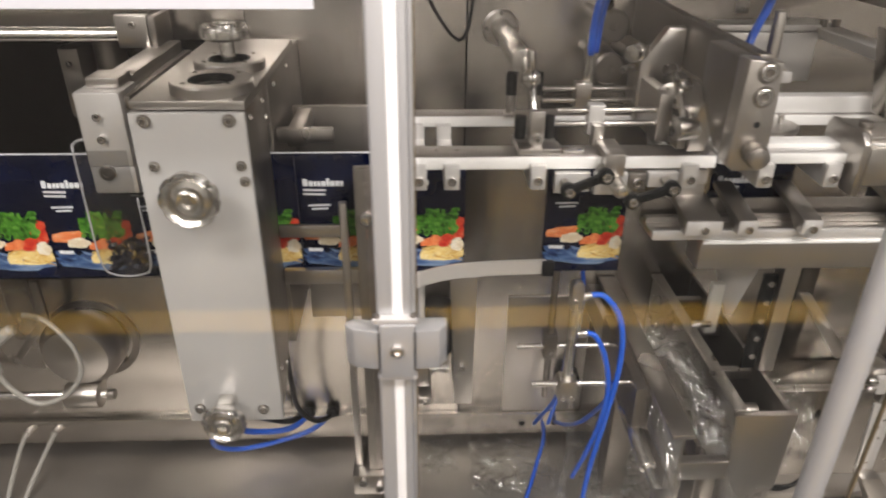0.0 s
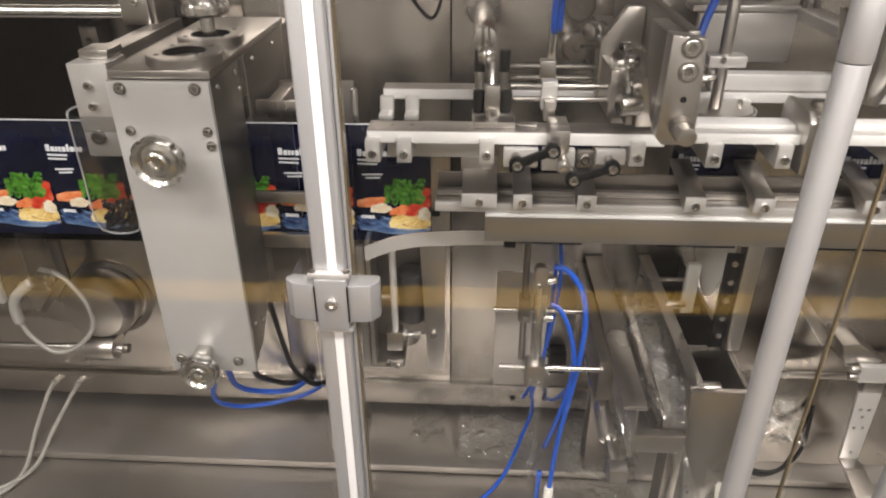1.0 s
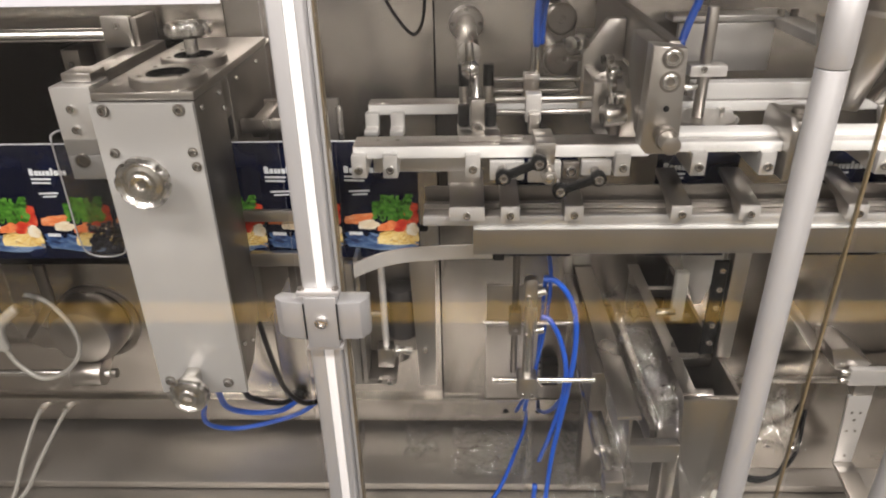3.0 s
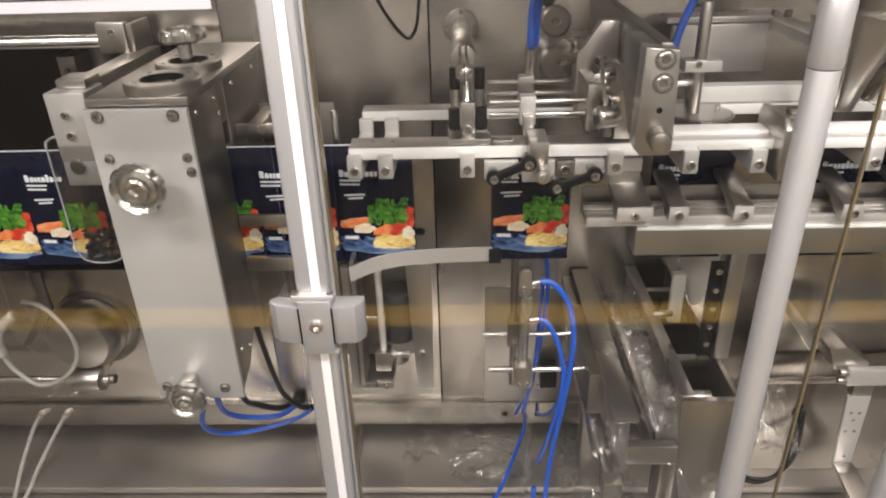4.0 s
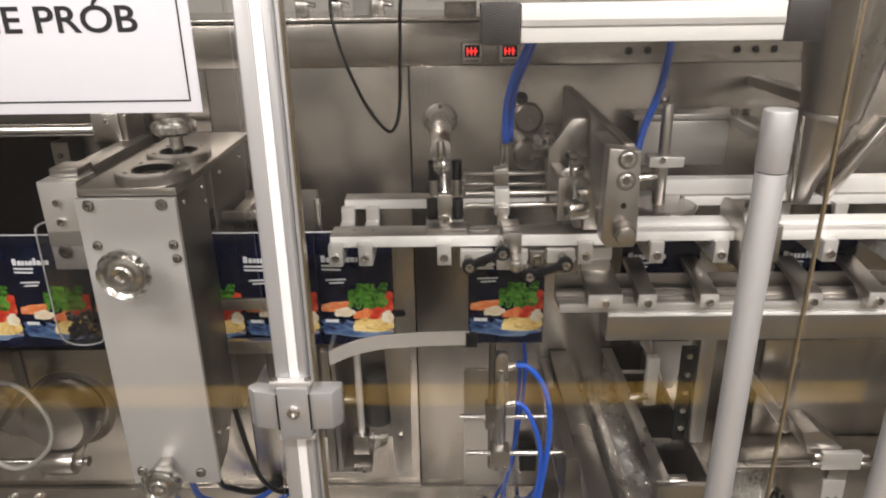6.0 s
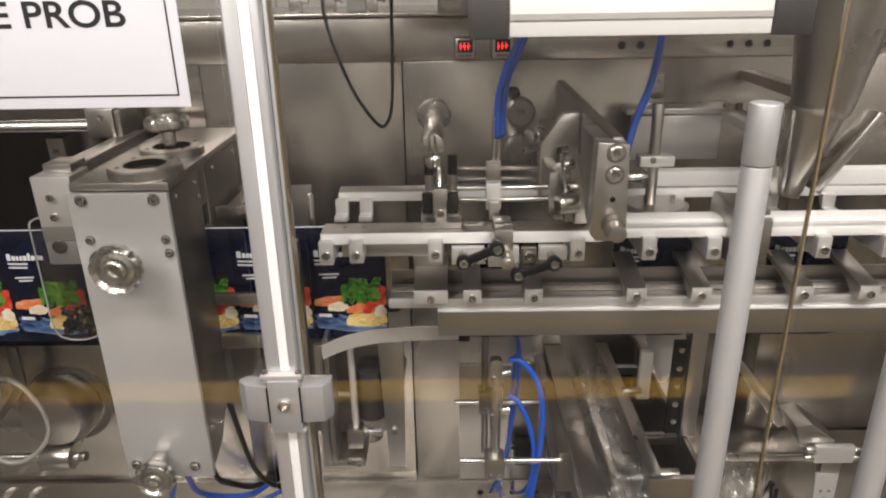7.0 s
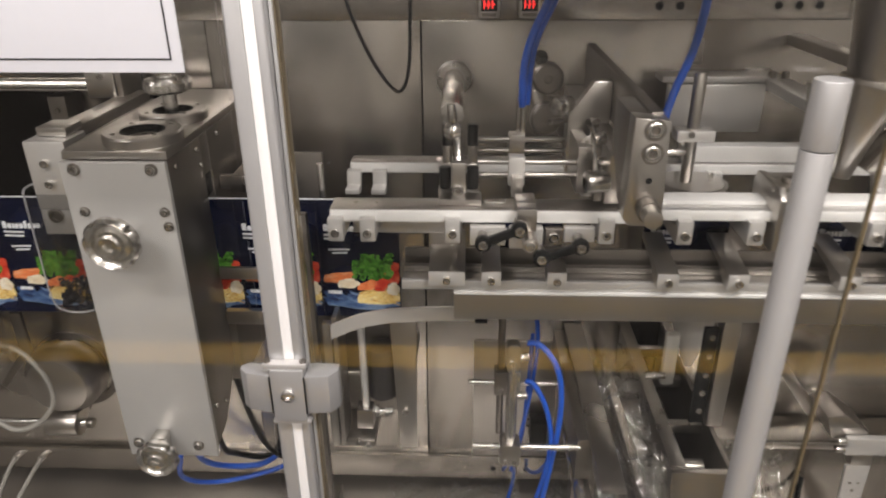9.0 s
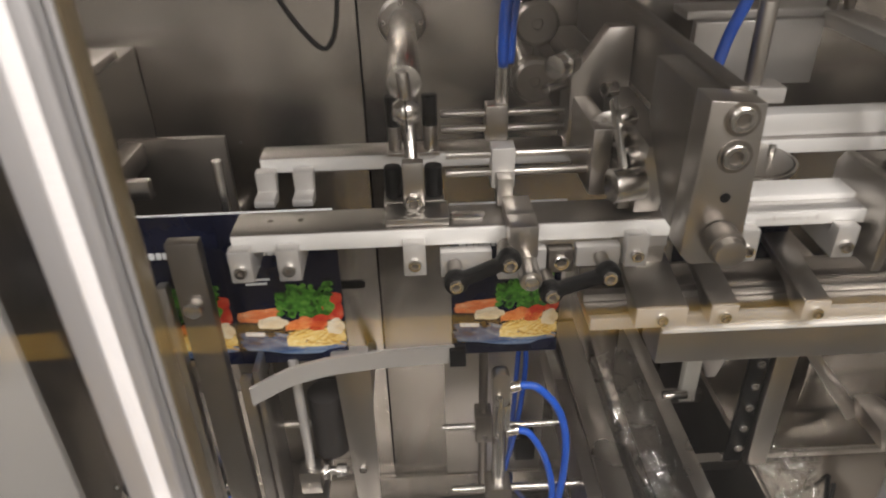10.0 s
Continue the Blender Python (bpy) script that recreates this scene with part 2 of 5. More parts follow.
def lathe(profile, centre, axis=(0, 0, 1), seg=32, lobes=0, depth=0.0, bm=None):
    """A turned piece: (radius, height) pairs spun round an axis; lobes scallop the widest rings."""
    bm2 = bmesh.new()
    rmax = max(r for r, h in profile)
    rings = []
    for r, h in profile:
        ring = []
        for i in range(seg):
            a = 2 * math.pi * i / seg
            k = 1 - depth * max(0.0, math.cos(lobes * a)) ** 3 if lobes and r > 0.8 * rmax else 1
            ring.append(bm2.verts.new((r * k * math.cos(a), r * k * math.sin(a), h)))
        rings.append(ring)
    hollow = profile[0][0] > 1e-5 and profile[-1][0] > 1e-5
    for p, q in zip(rings, rings[1:] + rings[:1] if hollow else rings[1:]):
        for i in range(seg):
            bm2.faces.new((p[i], p[(i + 1) % seg], q[(i + 1) % seg], q[i]))
    if not hollow and profile[0][0] > 1e-5:
        bm2.faces.new(rings[0][::-1])
    if not hollow and profile[-1][0] > 1e-5:
        bm2.faces.new(rings[-1])
    bmesh.ops.remove_doubles(bm2, verts=bm2.verts, dist=1e-6)
    bmesh.ops.recalc_face_normals(bm2, faces=bm2.faces)
    bmesh.ops.transform(bm2, matrix=Matrix.Translation(centre) @ turn_to(axis), verts=bm2.verts)
    return join(bm, bm2)


def sweep(points, r, seg=10, steps=8, bm=None):
    """A hose through points (a smooth curve)."""
    pts = [Vector(p) for p in points]
    pts = [2 * pts[0] - pts[1]] + pts + [2 * pts[-1] - pts[-2]]
    line = []
    for i in range(1, len(pts) - 2):
        p0, p1, p2, p3 = pts[i - 1:i + 3]
        for k in range(steps):
            t = k / steps
            line.append(0.5 * (2 * p1 + (p2 - p0) * t + (2 * p0 - 5 * p1 + 4 * p2 - p3) * t * t + (3 * p1 - p0 - 3 * p2 + p3) * t ** 3))
    line.append(pts[-2])
    bm2 = bmesh.new()
    rings = []
    side = None
    for i, p in enumerate(line):
        d = (line[min(i + 1, len(line) - 1)] - line[max(i - 1, 0)]).normalized()
        if side is None:
            side = d.orthogonal().normalized()
        side = (side - d * side.dot(d)).normalized()
        up = d.cross(side)
        rings.append([bm2.verts.new(p + r * (math.cos(2 * math.pi * k / seg) * side + math.sin(2 * math.pi * k / seg) * up)) for k in range(seg)])
    for a, b in zip(rings, rings[1:]):
        for k in range(seg):
            bm2.faces.new((a[k], a[(k + 1) % seg], b[(k + 1) % seg], b[k]))
    bm2.faces.new(rings[0][::-1]), bm2.faces.new(rings[-1])
    return join(bm, bm2)


def prism(outline, axis, lo, hi, bevel=0.0012, bm=None):
    """A plate cut to an outline: pairs in the plane across the axis, from lo to hi along it."""
    place = {"x": lambda u, v, w: (w, u, v), "y": lambda u, v, w: (u, w, v), "z": lambda u, v, w: (u, v, w)}[axis]
    bm2 = bmesh.new()
    a = [bm2.verts.new(place(u, v, lo)) for u, v in outline]
    b = [bm2.verts.new(place(u, v, hi)) for u, v in outline]
    bm2.faces.new(a[::-1]), bm2.faces.new(b)
    for i in range(len(a)):
        j = (i + 1) % len(a)
        bm2.faces.new((a[i], a[j], b[j], b[i]))
    bmesh.ops.recalc_face_normals(bm2, faces=bm2.faces)
    if bevel:
        bmesh.ops.bevel(bm2, geom=[e for e in bm2.edges if e.calc_face_angle(0) > 0.5], offset=bevel, segments=2, profile=0.5, affect="EDGES")
    return join(bm, bm2)


def rounded(x0, x1, z0, z1, r, n=5):
    out = []
    for cx, cz, a0 in ((x1 - r, z1 - r, 0), (x0 + r, z1 - r, 90), (x0 + r, z0 + r, 180), (x1 - r, z0 + r, 270)):
        for k in range(n + 1):
            a = radians(a0 + 90 * k / n)
            out.append((cx + r * math.cos(a), cz + r * math.sin(a)))
    return out


def bolt(parent, at, axis=(0, -1, 0), r=0.0065, h=0.006, mat=None, ring=False):
    """A socket-head screw with its hexagon recess; ring: sunk in a dark counterbore."""
    k = 0.55 * r
    b = lathe([(0, 0), (r, 0), (r, h * 0.82), (r * 0.9, h), (k, h), (k * 0.95, h * 0.45), (0, h * 0.4)], at, axis, 18)
    for f in b.faces:
        c = f.calc_center_median() - Vector(at)
        d = Vector(axis).normalized()
        # Recess faces take the darker steel, painting in the shade of the socket.
        f.material_index = int((c - d * c.dot(d)).length < k * 0.99 and c.dot(d) > h * 0.2)
    ob = part("bolt", b, mat or CHROME, parent)
    ob.data.materials.append(DARK_SHADE_STEEL)
    if ring:
        part("counterbore", lathe([(r * 1.05, 0), (r * 1.35, 0), (r * 1.35, 0.0012), (r * 1.05, 0.0012)], at, axis, 22), DARK_SHADE_STEEL, parent)
    return ob


# ---- the hall ----
tagged(part("floor", box(-3.2, 3.2, -2.8, 2.6, -0.1, 0, 0), FLOORM), "grey worn hall floor", "floor", kind="structure")
tagged(part("floor_marking", box(-3.1, 3.1, -0.985, -0.835, 0.0, 0.003, 0), YELLOW), "yellow marking tape stuck along the hall floor", "floor marking", kind="structure")
tagged(part("wall_south", box(-3.2, 3.2, -2.8, -2.7, 0, 3.1, 0), WALLP), "plain painted hall wall", "wall", kind="structure")
tagged(part("wall_west", box(-3.2, -3.1, -2.7, 2.5, 0, 3.1, 0), WALLP), "plain painted hall wall", "wall", kind="structure")
tagged(part("wall_east", box(3.1, 3.2, -2.7, 2.5, 0, 3.1, 0), WALLP), "plain painted hall wall", "wall", kind="structure")
wall_n = tagged(part("wall_north", box(-3.1, 3.1, 2.5, 2.6, 0, 3.1, 0), GROUT), "white tiled wall behind the machine", "wall", kind="structure")
tagged(part("ceiling", box(-3.1, 3.1, -2.7, 2.5, 3.0, 3.1, 0), CEILP), "plain pale hall ceiling", "ceiling", kind="structure")
for lx, ly, watts in LAMPS:
    f = thing("ceiling_light", (lx, ly, 3.0), "long fluorescent fitting fixed to the hall ceiling", "ceiling light", "hall ceiling lights")
    part("housing", box(lx - 0.8, lx + 0.8, ly - 0.2, ly + 0.2, 2.955, 3.0, 0.004), WHITEP, f)
    part("diffuser", box(lx - 0.76, lx + 0.76, ly - 0.17, ly + 0.17, 2.935, 2.957, 0.004), TUBEGLOW, f, "glowing white diffuser")

# ---- machine body ----
base_unit = thing("machine_base", (0.2, 1.1, 0), "stainless steel base of the packing machine", "machine base", kind="structure")
part("cabinet", box(-1.7, 2.45, 0.78, 1.70, 0.0, 0.225, 0.004), SHEET, base_unit)
part("lower_tray", box(-1.7, 2.45, 0.78, 1.15, 0.227, 0.245, 0.003), TRAYM, base_unit)
part("upper_tray", box(-1.7, 2.45, 1.146, 1.398, 0.247, 0.268, 0.003), TRAYM, base_unit, "flat drip tray with a rolled edge")
part("tray_lip", box(-1.7, 2.45, 1.385, 1.398, 0.270, 0.290, 0.003), STEEL, base_unit)
part("foot_rail", box(-1.7, 2.45, 1.340, 1.38, 0.292, 0.362, 0.002), SHEET, base_unit)

wall_m = thing("machine_back", (0.2, 1.4, 0.3), "brushed stainless back panels of the packing machine", "machine panel", kind="structure")
for n, (x0, x1, z0, z1) in enumerate([(-1.7, -0.30, 1.275, 1.405), (-1.7, -0.30, 0.364, 0.76), (-0.2985, 0.1135, 0.364, 1.405), (0.1165, 0.940, 0.364, 1.405), (0.9425, 2.45, 0.364, 1.405)]):
    part("panel", box(x0, x1, 1.349 if n == 3 else 1.352, 1.362, z0, z1, 0.0012), SHEET, wall_m)
part("top_ledge", box(-1.7, 0.9, 1.347, 1.362, 1.4055, 1.490, 0.003), SHEET, wall_m)
part("top_ledge", box(0.9, 2.45, 1.347, 1.362, 1.4055, 1.490, 0.003), SHEET, wall_m)
part("top_sheet", box(-1.7, 2.45, 1.340, 1.70, 1.492, 1.50, 0.002), SHEET, wall_m)
# Back of the film chamber, shade painted into its colour.
part("back_frame", box(-1.7, 2.45, 1.64, 1.70, 0.23, 1.49, 0.003), CAVITY_SHADE, wall_m)
for sx in (-1.7, 2.42):
    part("side_frame", box(sx, sx + 0.03, 1.364, 1.638, 0.228, 1.49, 0.003), SHEET, wall_m)
part("recess_side", box(-0.302, -0.297, 1.364, 1.636, 0.75, 1.28, 0.001), CAVITY_SHADE, wall_m, "inside of the film chamber, its shade painted near-black")
for hx in (0.555, 0.593, 0.77, 0.807, 0.843, 1.02, 1.055, 1.09):
    part("hole", lathe([(0, 0), (0.0075, 0), (0.0075, 0.0008), (0, 0.0008)], (hx, 1.3465, 1.4305), (0, -1, 0), 14), BLACK, wall_m)
for hx, hz in ((0.277, 0.325), (0.36, 0.325), (0.42, 0.325)):
    part("hole", lathe([(0, 0), (0.0075, 0), (0.0075, 0.0008), (0, 0.0008)], (hx, 1.3395, hz), (0, -1, 0), 14), BLACK, wall_m)
part("slot", prism(rounded(0.03, 0.09, 0.842, 0.858, 0.007), "y", 1.350, 1.3515, 0), BLACK, wall_m)

# ---- sealing unit: upright housing with hand wheels ----
seal = thing("sealing_unit", (-0.278, 1.0, 0.765), "grey upright sealing unit with chrome hand wheels", "sealing unit")
part("front_plate", box(-0.352, -0.204, 0.878, 0.888, 0.765, 1.277, 0.0015), PLATE, seal, "matt grey front plate")
part("front_body", prism([(0.889, 0.775), (0.889, 1.276), (1.014, 1.276), (1.014, 0.872), (0.985, 0.835), (0.94, 0.790)], "x", -0.350, -0.206), DARK_SHADE_STEEL, seal)
part("back_body", box(-0.350, -0.206, 1.046, 1.350, 0.80, 1.276, 0.002), DARK_SHADE_STEEL, seal)
part("bridge", box(-0.349, -0.207, 1.0142, 1.0458, 1.212, 1.276, 0.001), DARK_SHADE_STEEL, seal)
part("top_plate", box(-0.352, -0.204, 0.889, 1.285, 1.2775, 1.290, 0.0015), STEEL, seal, "ground steel top plate")
# Black filler added in the open slot to paint its shade.
part("slot_lining", box(-0.349, -0.209, 1.0145, 1.0455, 1.175, 1.2115, 0.0004), BLACK, seal, "black block painting the shade in the film slot")
for bx, bz in ((-0.332, 1.267), (-0.224, 1.267), (-0.334, 0.792), (-0.234, 0.788)):
    bolt(seal, (bx, 0.878, bz), r=0.0068, ring=True)
for bx, bz in ((-0.33, 1.205), (-0.216, 1.205), (-0.214, 1.183)):
    bolt(seal, (bx, 0.878, bz), r=0.0055, ring=True)
for by, bz in ((0.91, 1.262), (0.99, 1.262), (1.08, 1.262), (1.20, 1.262), (0.905, 0.85), (0.945, 0.83), (1.0, 1.235)):
    bolt(seal, (-0.2055, by, bz), (1, 0, 0), 0.004, 0.004)


def hand_wheel(parent, at, axis, r, stem):
    d = Vector(axis)
    hub = part("hand_wheel", lathe([(0, -0.012), (r * 0.82, -0.011), (r, -0.006), (r, 0.004), (r * 0.9, 0.009), (r * 0.74, 0.006), (r * 0.66, 0.001), (r * 0.5, 0.003), (r * 0.44, 0.010), (r * 0.36, 0.012), (r * 0.2, 0.011), (r * 0.16, 0.006), (0, 0.006)], Vector(at), axis, 72, 9, 0.07), CHROME, parent, "turned chrome hand wheel with a scalloped rim")
    part("stem", rod(Vector(at) - d * 0.01, Vector(at) - d * stem, r * 0.3), CHROME, parent)
    return hub


hand_wheel(seal, (-0.276, 0.832, 1.176), (0, -1, 0), 0.039, 0.046)
hand_wheel(seal, (-0.288, 0.842, 0.791), (0, -1, 0), 0.034, 0.036)
part("stem_block", box(-0.30, -0.276, 0.852, 0.878, 0.80, 0.822, 0.003), CHROME, seal)
hand_wheel(seal, (-0.262, 1.062, 1.345), (0, 0, 1), 0.037, 0.056)
for cx, cy, r in ((-0.258, 0.945, 0.055), (-0.262, 1.066, 0.052)):
    part("bearing_flange", lathe([(0.031, 0), (r, 0), (r, 0.0125), (r - 0.002, 0.0150), (0.033, 0.0150), (0.031, 0.0130)], (cx, cy, 1.290), (0, 0, 1), 48), STEEL, seal, "round steel bearing flange")
    # Black sleeve added to paint the shade down the bore.
    part("bore", lathe([(0.0308, 0.0), (0.0308, 0.0147), (0.0292, 0.0147), (0.0292, 0.0015), (0, 0.0015)], (cx, cy, 1.2903), (0, 0, 1), 32), BLACK, seal, "open bore, its shade painted black")
    part("bearing_ring", lathe([(0.020, 0), (0.0245, 0), (0.0245, 0.0035), (0.020, 0.0035)], (cx, cy, 1.2920), (0, 0, 1), 28), DARK_SHADE_STEEL, seal)
    part("spindle_end", lathe([(0, 0), (0.008, 0), (0.008, 0.004), (0.005, 0.006), (0, 0.006)], (cx, cy, 1.2920), (0, 0, 1), 20), CHROME, seal)
    for k in range(4):
        a = radians(45 + 90 * k)
        bolt(seal, (cx + 0.042 * math.cos(a), cy + 0.042 * math.sin(a), 1.305), (0, 0, 1), 0.0035, 0.0015)

# ---- seal arm and its cross bar ----
arm = thing("seal_arm", (-0.43, 1.1, 1.13), "light steel swing arm on a round cross bar", "machine arm")
part("head", box(-0.462, -0.398, 0.975, 1.04, 1.168, 1.277, 0.002), ALU, arm)
part("lower_head", box(-0.462, -0.398, 0.976, 1.02, 1.125, 1.167, 0.002), ALU, arm)
part("beam", box(-0.445, -0.405, 1.041, 1.30, 1.245, 1.285, 0.002), STEEL, arm)
part("side_bar", box(-0.403, -0.390, 0.99, 1.30, 1.25, 1.268, 0.0015), DARK_SHADE_STEEL, arm)
part("cap_block", box(-0.452, -0.405, 1.0, 1.05, 1.2775, 1.292, 0.002), STEEL, arm)
for bz in (1.243, 1.210):
    bolt(arm, (-0.434, 0.975, bz), r=0.0065)
bolt(arm, (-0.438, 0.976, 1.158), r=0.012, h=0.004, mat=DARK_SHADE_STEEL)
part("clamp", box(-0.492, -0.438, 1.238, 1.252, 1.283, 1.338, 0.002), STEEL, arm, "split clamp round the bar")
part("clamp_tail", box(-0.437, -0.425, 1.238, 1.32, 1.283, 1.335, 0.002), DARK_SHADE_STEEL, arm)
bolt(arm, (-0.462, 1.238, 1.322), r=0.006)
part("cross_bar", rod((-1.6, 1.262, 1.302), (-0.434, 1.262, 1.302), 0.0125), CHROME, arm)

guard = thing("clear_guard", (-0.44, 1.0, 1.0), "clear acrylic cup-shaped guard hanging on the arm", "guard")
out = [(-0.478, 1.195), (-0.402, 1.195)] + [(-0.402 - 0.0 + 0.018 * (math.cos(radians(a)) - 1), 1.006 + 0.018 * math.sin(radians(a))) for a in range(0, -91, -18)] + [(-0.478 + 0.018 * (1 + math.cos(radians(a))), 1.006 + 0.018 * math.sin(radians(a))) for a in range(-90, -181, -18)]
part("front_wall", prism(out, "y", 0.968, 0.971, 0.0008), ACRYL, guard)
part("back_wall", prism(out, "y", 1.008, 1.010, 0.0008), ACRYL, guard)
part("rim", sweep([(-0.478, 0.97, 1.195), (-0.479, 0.97, 1.10), (-0.478, 0.97, 1.01), (-0.460, 0.97, 0.988), (-0.42, 0.97, 0.988), (-0.402, 0.97, 1.01), (-0.401, 0.97, 1.12)], 0.0014, 8), ACRYLEDGE, guard, "pale polished acrylic edge")
part("top_rim", sweep([(-0.478, 0.97, 1.195), (-0.484, 0.985, 1.198), (-0.480, 1.008, 1.198), (-0.44, 1.010, 1.195), (-0.402, 1.009, 1.190)], 0.002, 8), ACRYLEDGE, guard)
part("band", box(-0.478, -0.402, 0.9715, 1.0075, 0.986, 0.990, 0.001), ACRYL, guard)
guard.children[0].visible_shadow = False
guard.children[1].visible_shadow = False
crumbs = bmesh.new()
rnd = random.Random(31)
for k in range(150):
    q = rnd.random() ** 1.6
    c = Vector((rnd.uniform(-0.470, -0.410), rnd.uniform(0.976, 1.003), 0.9935 + 0.045 * q))
    join(crumbs, box(c.x - 0.0035, c.x + 0.0035, c.y - 0.002, c.y + 0.002, c.z - 0.0025, c.z + 0.0025, 0, turn=Matrix.Rotation(rnd.uniform(0, 3), 4, (rnd.random(), rnd.random(), 1))))
tagged(part("film_scraps", crumbs, material("film_scrap", (0.035, 0.033, 0.045), 0.25, 0.3, 0.3, 60, island=0.9)), "dark cut film scraps lying in the clear guard", "scraps", kind="stuff")

feed = thing("feed_roller", (-0.62, 1.50, 0.80), "dark upright film feed roller in the chamber", "roller")
part("core", rod((-0.62, 1.50, 0.78), (-0.62, 1.50, 1.272), 0.032, seg=28), DARK_SHADE_STEEL, feed)
part("bearing", rod((-0.62, 1.50, 1.272), (-0.62, 1.50, 1.285), 0.042, seg=28), DARK_SHADE_STEEL, feed)
part("bracket", box(-0.70, -0.66, 1.44, 1.60, 1.10, 1.24, 0.003), DARK_SHADE_STEEL, feed)
part("base_arm", box(-0.70, -0.60, 1.47, 1.639, 0.762, 0.779, 0.003), DARK_SHADE_STEEL, feed)
for bz in (1.13, 1.21):
    bolt(feed, (-0.68, 1.44, bz), r=0.006)

# ---- film web guides beside the sealing unit ----
guide = thing("film_guide", (-0.12, 1.05, 0.95), "steel guide bars along the printed film", "film guide")
part("upper_bar", box(-0.203, -0.115, 1.062, 1.075, 1.172, 1.195, 0.001), STEEL, guide)
part("lower_bar", box(-0.203, -0.052, 1.000, 1.012, 0.948, 0.974, 0.001), STEEL, guide)
part("middle_bar", box(-0.203, -0.10, 1.000, 1.008, 1.035, 1.056, 0.001), STEEL, guide)
part("back_plate", box(-0.20, -0.06, 1.200, 1.21, 0.75, 1.192, 0.002), DARK_SHADE_STEEL, guide)
part("bracket", box(-0.19, -0.165, 1.076, 1.199, 1.16, 1.19, 0.002), STEEL, guide)
part("lower_bracket", box(-0.19, -0.17, 1.045, 1.199, 0.94, 0.955, 0.002), STEEL, guide)
part("lower_tie", box(-0.19, -0.17, 1.0125, 1.046, 0.94, 0.946, 0.001), STEEL, guide)
part("pin", rod((-0.035, 1.07, 0.97), (-0.035, 1.07, 1.215), 0.006), CHROME, guide)
part("pin_arm", box(-0.19, -0.03, 1.062, 1.078, 0.956, 0.969, 0.001), STEEL, guide)
part("stay", rod((-0.11, 1.21, 1.0), (-0.11, 1.352, 1.0), 0.012), STEEL, guide)

# ---- gripper rails ----
front = thing("front_gripper_rail", (0.2, 0.944, 1.18), "bright machined front rail with pouch gripper clips", "gripper rail", "gripper rails")
part("rail", box(0.010, 0.444, 0.9195, 0.966, 1.181, 1.2005, 0.001), SHADED_RAIL, front)
# Thin near-white plate paints the light on the rail's front.
part("front_face", box(0.011, 0.443, 0.9165, 0.9192, 1.1825, 1.200, 0.0006), WHITE_LIT_ALU, front, "milled front face, painted bright as lit")
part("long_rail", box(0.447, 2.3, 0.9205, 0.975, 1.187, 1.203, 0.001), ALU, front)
part("long_rail_face", box(0.448, 2.3, 0.9170, 0.9202, 1.188, 1.2025, 0.0006), WHITE_LIT_ALU, front)
part("upper_step", box(0.447, 2.3, 0.940, 0.975, 1.2032, 1.2095, 0.001), WHITE_LIT_ALU, front)
for k in range(16):
    part("scale_mark", box(0.455 + 0.0085 * k, 0.4562 + 0.0085 * k, 0.9163, 0.9169, 1.1945, 1.1985 if k % 5 == 0 else 1.1965, 0), STEEL, front)
for sx in (0.045, 0.075):
    bolt(front, (sx, 0.945, 1.2005), (0, 0, 1), 0.0028, 0.001)
for cx in (0.020, 0.066, 0.187, 0.4035, 0.512, 0.610, 0.775, 0.875, 1.04, 1.14):
    clip = part("clip", prism([(0.902, 1.192), (0.9162, 1.192), (0.9162, 1.1803), (0.985, 1.1803), (1.0215, 1.166), (1.0215, 1.156), (0.985, 1.160), (0.902, 1.157)], "x", cx - 0.0108, cx + 0.0108), ALU, front, "small clamped gripper block")
    bolt(clip, (cx, 0.902, 1.171), r=0.0064, h=0.006)
part("crank_plate", box(0.212, 0.262, 0.905, 0.9175, 1.152, 1.180, 0.001), ALU, front)
part("crank_plate", box(0.268, 0.315, 0.903, 0.9175, 1.148, 1.180, 0.001), ALU, front)
part("crank_plate", box(0.345, 0.388, 0.905, 0.9175, 1.158, 1.180, 0.001), ALU, front)
part("yoke", box(0.276, 0.304, 0.889, 0.9163, 1.180, 1.214, 0.0015), STEEL, front)
part("yoke_top", box(0.276, 0.304, 0.9165, 0.955, 1.2015, 1.214, 0.0015), STEEL, front)
part("bearing_block", box(0.318, 0.342, 0.905, 0.9175, 1.152, 1.178, 0.001), DARK_SHADE_STEEL, front)
bolt(front, (0.330, 0.905, 1.165), r=0.008, h=0.005)
bolt(front, (0.247, 0.904, 1.160), r=0.0055, h=0.005)
part("hub", rod((0.294, 0.903, 1.171), (0.294, 0.862, 1.171), 0.0105), STEEL, front, "steel pivot hub of the toggle")
part("hub_pin", rod((0.294, 0.862, 1.171), (0.294, 0.857, 1.171), 0.007), CHROME, front)

back = thing("back_gripper_rail", (0.2, 1.1, 1.19), "bright machined back rail with pouch gripper clips", "gripper rail", "gripper rails")
part("rail", box(0.010, 2.3, 1.083, 1.12, 1.191, 1.209, 0.001), SHADED_RAIL, back)
# Front light painted on the back rail the same way.
part("front_face", box(0.011, 2.3, 1.080, 1.0828, 1.192, 1.2085, 0.0006), WHITE_LIT_ALU, back, "milled front face, painted bright as lit")
part("upper_step", box(0.56, 2.3, 1.092, 1.12, 1.2092, 1.236, 0.001), WHITE_LIT_ALU, back)
for cx in (0.018, 0.061, 0.187, 0.4035, 0.512, 0.610, 0.775, 0.875, 1.04, 1.14):
    part("clip", prism([(1.040, 1.167), (1.066, 1.163), (1.0798, 1.1905), (1.0798, 1.199), (1.064, 1.199), (1.064, 1.176), (1.040, 1.176)], "x", cx - 0.0115, cx + 0.0115), ALU, back)


